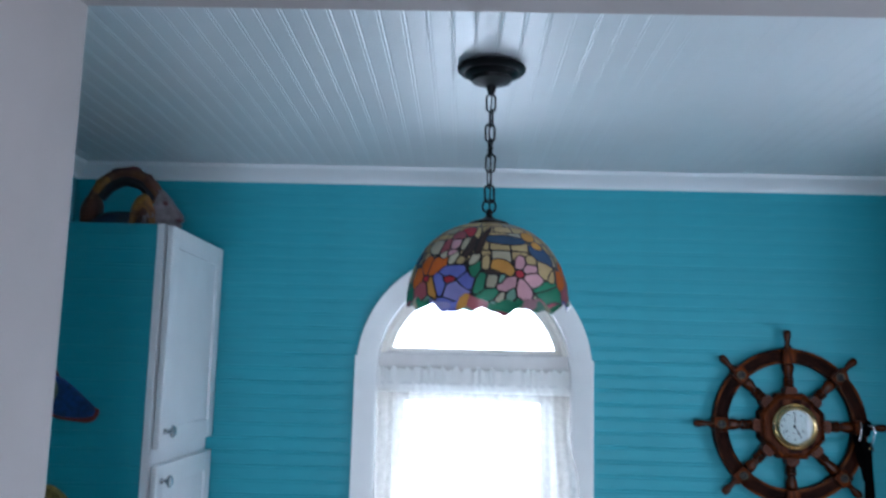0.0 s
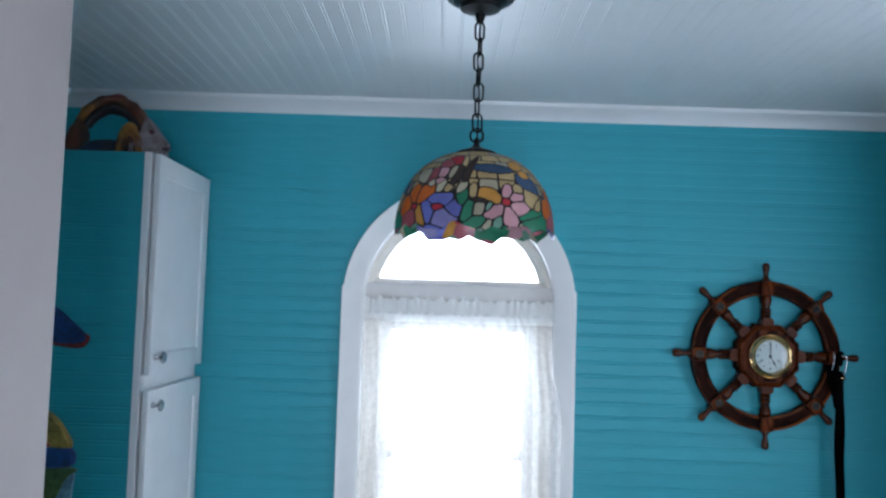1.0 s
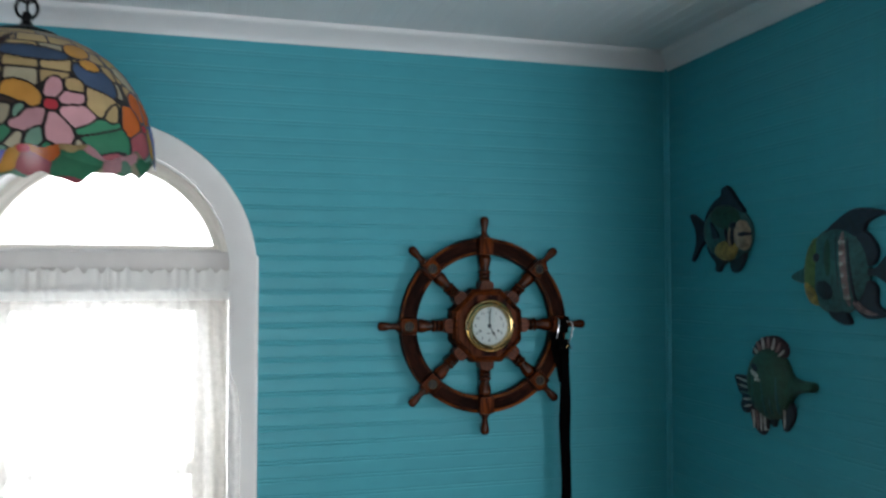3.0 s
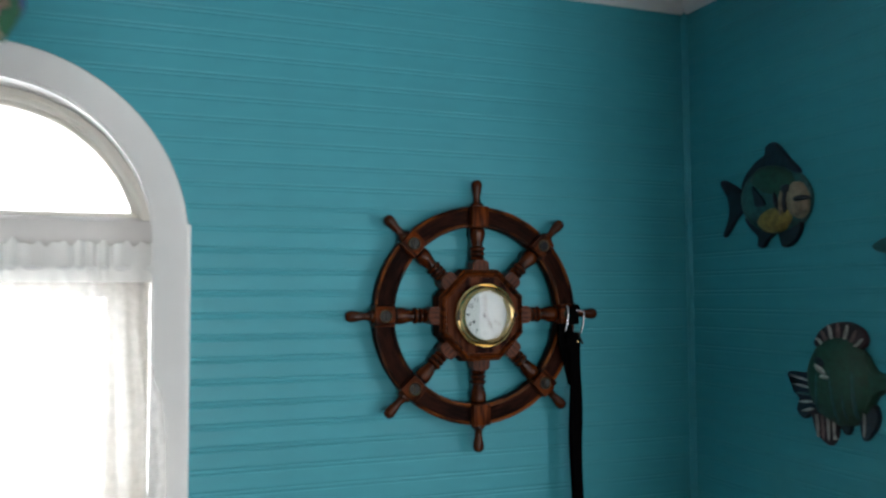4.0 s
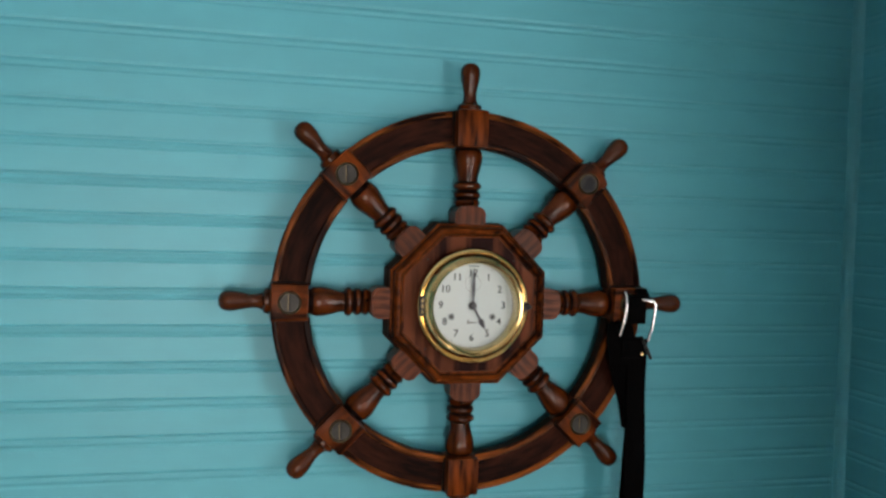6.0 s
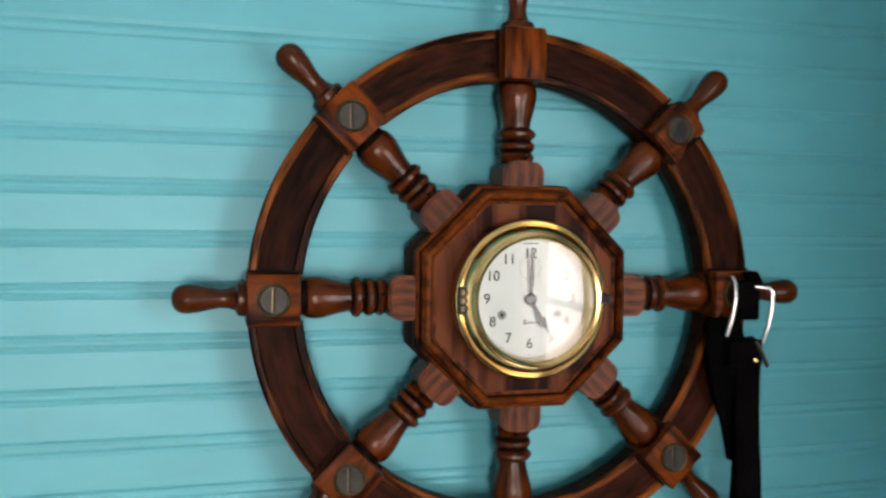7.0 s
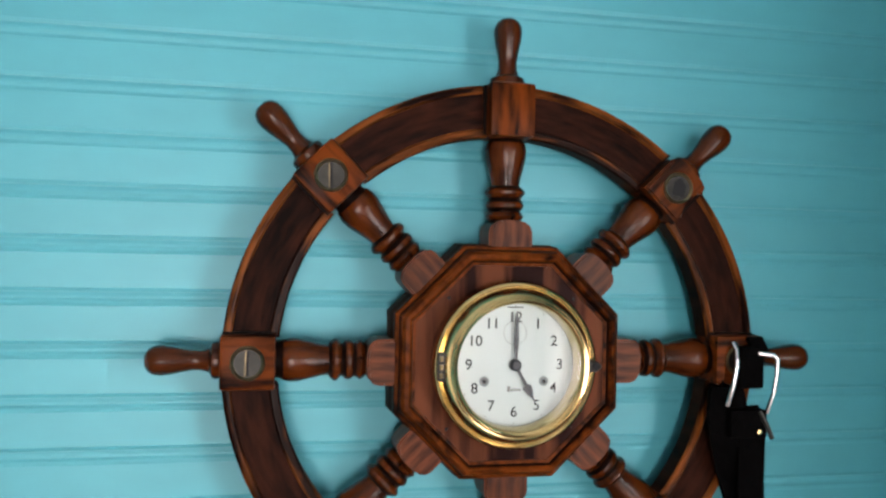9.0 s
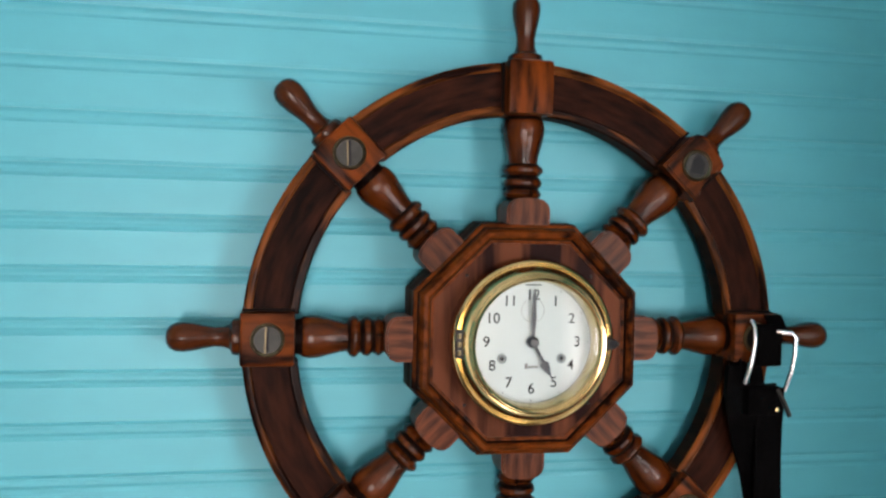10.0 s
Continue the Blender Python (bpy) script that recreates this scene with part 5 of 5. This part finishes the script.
wall_fish("painted yellow fish with a blue band", "cabinet", -1.078, 1.284, [
    ("body", plaque([(-0.110, 0.050), (-0.050, 0.100), (0.006, 0.113), (0.050, 0.092), (0.082, 0.054), (0.097, 0.008), (0.000, 0.002), (-0.110, 0.002)], 0.020, 0.006), "yellow"),
    ("band", plaque([(-0.110, 0.012), (0.060, 0.014), (0.098, 0.008), (0.112, -0.014), (0.100, -0.040), (0.040, -0.046), (-0.110, -0.046)], 0.024, 0.006), "blue"),
    ("eye_mark", plaque([(-0.040, 0.078), (0.020, 0.078), (0.020, 0.066), (-0.040, 0.066)], 0.023), "navy"),
    ("face", plaque([(-0.050, 0.014), (0.045, 0.012), (0.024, 0.032), (-0.050, 0.030)], 0.026), "red"),
    ("lower_fin", plaque([(-0.110, -0.044), (0.104, -0.044), (0.090, -0.075), (0.064, -0.130), (0.040, -0.140), (-0.110, -0.140)], 0.014), "lime"),
    ("lower_edge", plaque([(0.060, -0.080), (0.108, -0.050), (0.106, -0.110), (0.100, -0.180), (0.040, -0.180)], 0.010), "sky")])

# ---- painted carving lying on the cabinet ----
C = {k: material("carving_" + k, (*(0.75 * q for q in c), 1), rough=0.6, second=(*(0.55 * q for q in d), 1), grain=38, bump=0.3, spread=0.4) for k, (c, d) in {
    "tan": ((0.20, 0.095, 0.04), (0.13, 0.035, 0.025)), "rust": ((0.15, 0.045, 0.02), (0.08, 0.03, 0.02)), "black": ((0.008, 0.009, 0.014), (0.02, 0.02, 0.03)), "sea": ((0.015, 0.085, 0.10), (0.008, 0.03, 0.05)),
    "indigo": ((0.02, 0.03, 0.09), (0.06, 0.06, 0.09)), "gold": ((0.45, 0.20, 0.03), (0.18, 0.07, 0.02)), "chalk": ((0.36, 0.31, 0.33), (0.22, 0.16, 0.17)), "wine": ((0.12, 0.02, 0.025), (0.10, 0.02, 0.02))}.items()}


def lump(centre, radii, tilt=0.0, n=22, rough=0.0):
    bm = bmesh.new()
    m = Matrix.Translation(centre) @ pose(0, 0, 0, 0, tilt, 0) @ Matrix.Diagonal((*radii, 1))
    bmesh.ops.create_uvsphere(bm, u_segments=n, v_segments=n // 2, radius=1, matrix=m)
    for v in bm.verts:
        v.co += rough * noise.noise_vector(v.co * 30)
        v.co.z = max(v.co.z, 0.0)
    return bm


def arch(radius, wire, a0, a1, flat, depth, x0=-0.02, wide=1.0, swell=0.0):
    """A bent bar, flattened in y, standing on the cabinet."""
    bm = bmesh.new()
    rings = []
    for a in np.linspace(a0, a1, 30):
        c, s = math.cos(radians(a)), math.sin(radians(a))
        w = wire * (1 + swell * math.sin(radians(a * 3)))
        rings.append([bm.verts.new((x0 + (radius + w * math.cos(t)) * c, depth + wide * wire * math.sin(t), max(0.0, (radius + w * math.cos(t)) * flat * s))) for t in np.linspace(0, 2 * math.pi, 13)[:-1]])
    for p, q in zip(rings, rings[1:]):
        for k in range(12):
            bm.faces.new((p[k], p[(k + 1) % 12], q[(k + 1) % 12], q[k]))
    bm.faces.new(rings[0]), bm.faces.new(rings[-1])
    return bm


def wedge(outline, y0, y1):
    """A carved mass of one outline, rounded towards its two faces."""
    bm = prism(outline, "y", y0, y1)
    flat = [e for e in bm.edges if abs(e.verts[0].co.y - e.verts[1].co.y) < 1e-5]
    bmesh.ops.bevel(bm, geom=flat, offset=0.008, segments=3, affect="EDGES")
    for v in bm.verts:
        v.co.z = max(v.co.z, 0.0)
    return bm


def one_mesh(pieces):
    """Joins the painted masses of the carving into a single mesh, a paint to each."""
    whole, paints = bmesh.new(), []
    for bm, paint in pieces:
        if paint not in paints:
            paints.append(paint)
        for f in bm.faces:
            f.material_index = paints.index(paint)
        tmp = bpy.data.meshes.new("mass")
        bm.to_mesh(tmp)
        bm.free()
        whole.from_mesh(tmp)
        bpy.data.meshes.remove(tmp)
    return whole, [C[p] for p in paints]


masses, paints = one_mesh([
    (arch(0.115, 0.015, 34, 172, 1.45, 0.0, -0.045, 1.8, 0.16), "tan"),
    (lump((-0.150, 0.0, 0.045), (0.028, 0.038, 0.066), 8, rough=0.008), "rust"),
    (lump((-0.052, -0.002, 0.176), (0.046, 0.026, 0.009), -4, rough=0.006), "wine"),
    (lump((-0.116, -0.010, 0.128), (0.042, 0.024, 0.018), -48, rough=0.007), "gold"),
    (lump((0.022, -0.010, 0.140), (0.036, 0.022, 0.015), 42, rough=0.007), "rust"),
    (arch(0.097, 0.010, 36, 140, 1.45, -0.014, -0.040, 1.9), "black"),
    (lump((-0.060, 0.004, 0.015), (0.095, 0.030, 0.040)), "sea"),
    (lump((-0.055, -0.020, 0.012), (0.090, 0.030, 0.034), rough=0.008), "indigo"),
    (arch(0.028, 0.011, 4, 176, 2.6, -0.036, 0.017, 1.3), "gold"),
    (arch(0.014, 0.006, 6, 174, 3.2, -0.044, 0.026, 1.3), "rust"),
    (lump((0.034, -0.040, 0.026), (0.018, 0.012, 0.046), rough=0.004), "chalk"),
    (wedge([(0.040, 0.0), (0.042, 0.060), (0.050, 0.112), (0.060, 0.120), (0.074, 0.104), (0.090, 0.080), (0.110, 0.058), (0.124, 0.043), (0.112, 0.034), (0.117, 0.026), (0.108, 0.018), (0.116, 0.006), (0.104, 0.0)], -0.030, 0.024), "chalk"),
    (lump((0.080, -0.028, 0.074), (0.010, 0.006, 0.007), 30), "wine"),
    (lump((0.112, -0.006, 0.030), (0.008, 0.022, 0.007), 10), "wine")])
for v in masses.verts:
    if v.co.z > 0.002:
        v.co += 0.0025 * noise.noise_vector(v.co * 55)
carving = put("painted_carving", masses, paints, smooth=True)
carving.location = (-0.925, 2.50, CZ)
tagged(carving, "painted carved ornament with an arched back on the cabinet", "ornament")

# ---- boards of the walls ----
BOARD = [(0.0, 0.0031), (0.0014, 0.0034), (0.0034, 0.0040), (PITCH - 0.0122, 0.0040), (PITCH - 0.0104, 0.0034), (PITCH - 0.0090, 0.0031), (PITCH - 0.0078, 0.0033), (PITCH - 0.0058, 0.0040), (PITCH - 0.0036, 0.0039), (PITCH - 0.0014, 0.0032), (PITCH - 0.0002, 0.0031)]


def plank(lo, hi):
    """One beaded board: lo and hi give its ends at a height above its lower edge; lies in x, proud towards -y."""
    verts, faces = [], []
    for h, d in BOARD:
        verts += [(lo(h), -d, h), (hi(h), -d, h)]
    for i in range(len(BOARD) - 1):
        faces.append((2 * i, 2 * i + 1, 2 * i + 3, 2 * i + 2))
    k = len(BOARD)
    verts += [(lo(0), 0.001, 0), (hi(0), 0.001, 0), (lo(PITCH), 0.001, PITCH), (hi(PITCH), 0.001, PITCH)]
    a = 2 * k
    faces += [tuple([a] + [2 * i for i in range(k)] + [a + 2])[::-1], tuple([a + 1] + [2 * i + 1 for i in range(k)] + [a + 3]), (a, a + 1, 1, 0), (2 * k - 2, 2 * k - 1, a + 3, a + 2)]
    me = bpy.data.meshes.new("plank")
    me.from_pydata(verts, [], faces)
    me.materials.append(TEAL)
    return me


def row_list(lo, hi):
    k0 = math.floor((lo - FIRST) / PITCH)
    return [FIRST + PITCH * k for k in range(k0, math.ceil((hi - FIRST) / PITCH))]


full = plank(lambda h: WEST, lambda h: EAST)
left = plank(lambda h: WEST, lambda h: WX - 0.352)
right = plank(lambda h: WX + 0.352, lambda h: EAST)
for z in row_list(SILL, Z0 + 0.02):
    if z + PITCH <= WZ:
        meshes = [left, right]
    elif z >= WZ + 0.352:
        meshes = [full]
    else:
        top = WZ + 0.352
        meshes = [plank(lambda h: WEST, lambda h: WX - hole_half(min(z + h, top))), plank(lambda h: WX + hole_half(min(z + h, top)), lambda h: EAST)]
    for me in meshes:
        put("plank", me, None, wall_north, at=Matrix.Translation((0, NORTH + 0.004, z)))
TURN_E = Matrix(((0, 1, 0, EAST + 0.004), (-1, 0, 0, 0), (0, 0, 1, 0), (0, 0, 0, 1)))
full_e = plank(lambda h: -NORTH, lambda h: -SOUTH)
far_e = plank(lambda h: -NORTH, lambda h: -1.873)
for z in row_list(RAIL - 0.03, Z0 + 0.02):
    put("plank", far_e if z + PITCH > 1.06 and z < 1.95 else full_e, None, wall_east, at=Matrix.Translation((0, 0, z)) @ TURN_E)
side = plank(lambda h: -1.27, lambda h: CX - 0.0205)
body = [c for c in cabinet.children if c.name.startswith("body")][0]
for z in row_list(0.9, CZ - 0.03):
    put("plank", side, None, body, at=Matrix.Translation(Vector((0, CY + 0.0055, z)) - co))
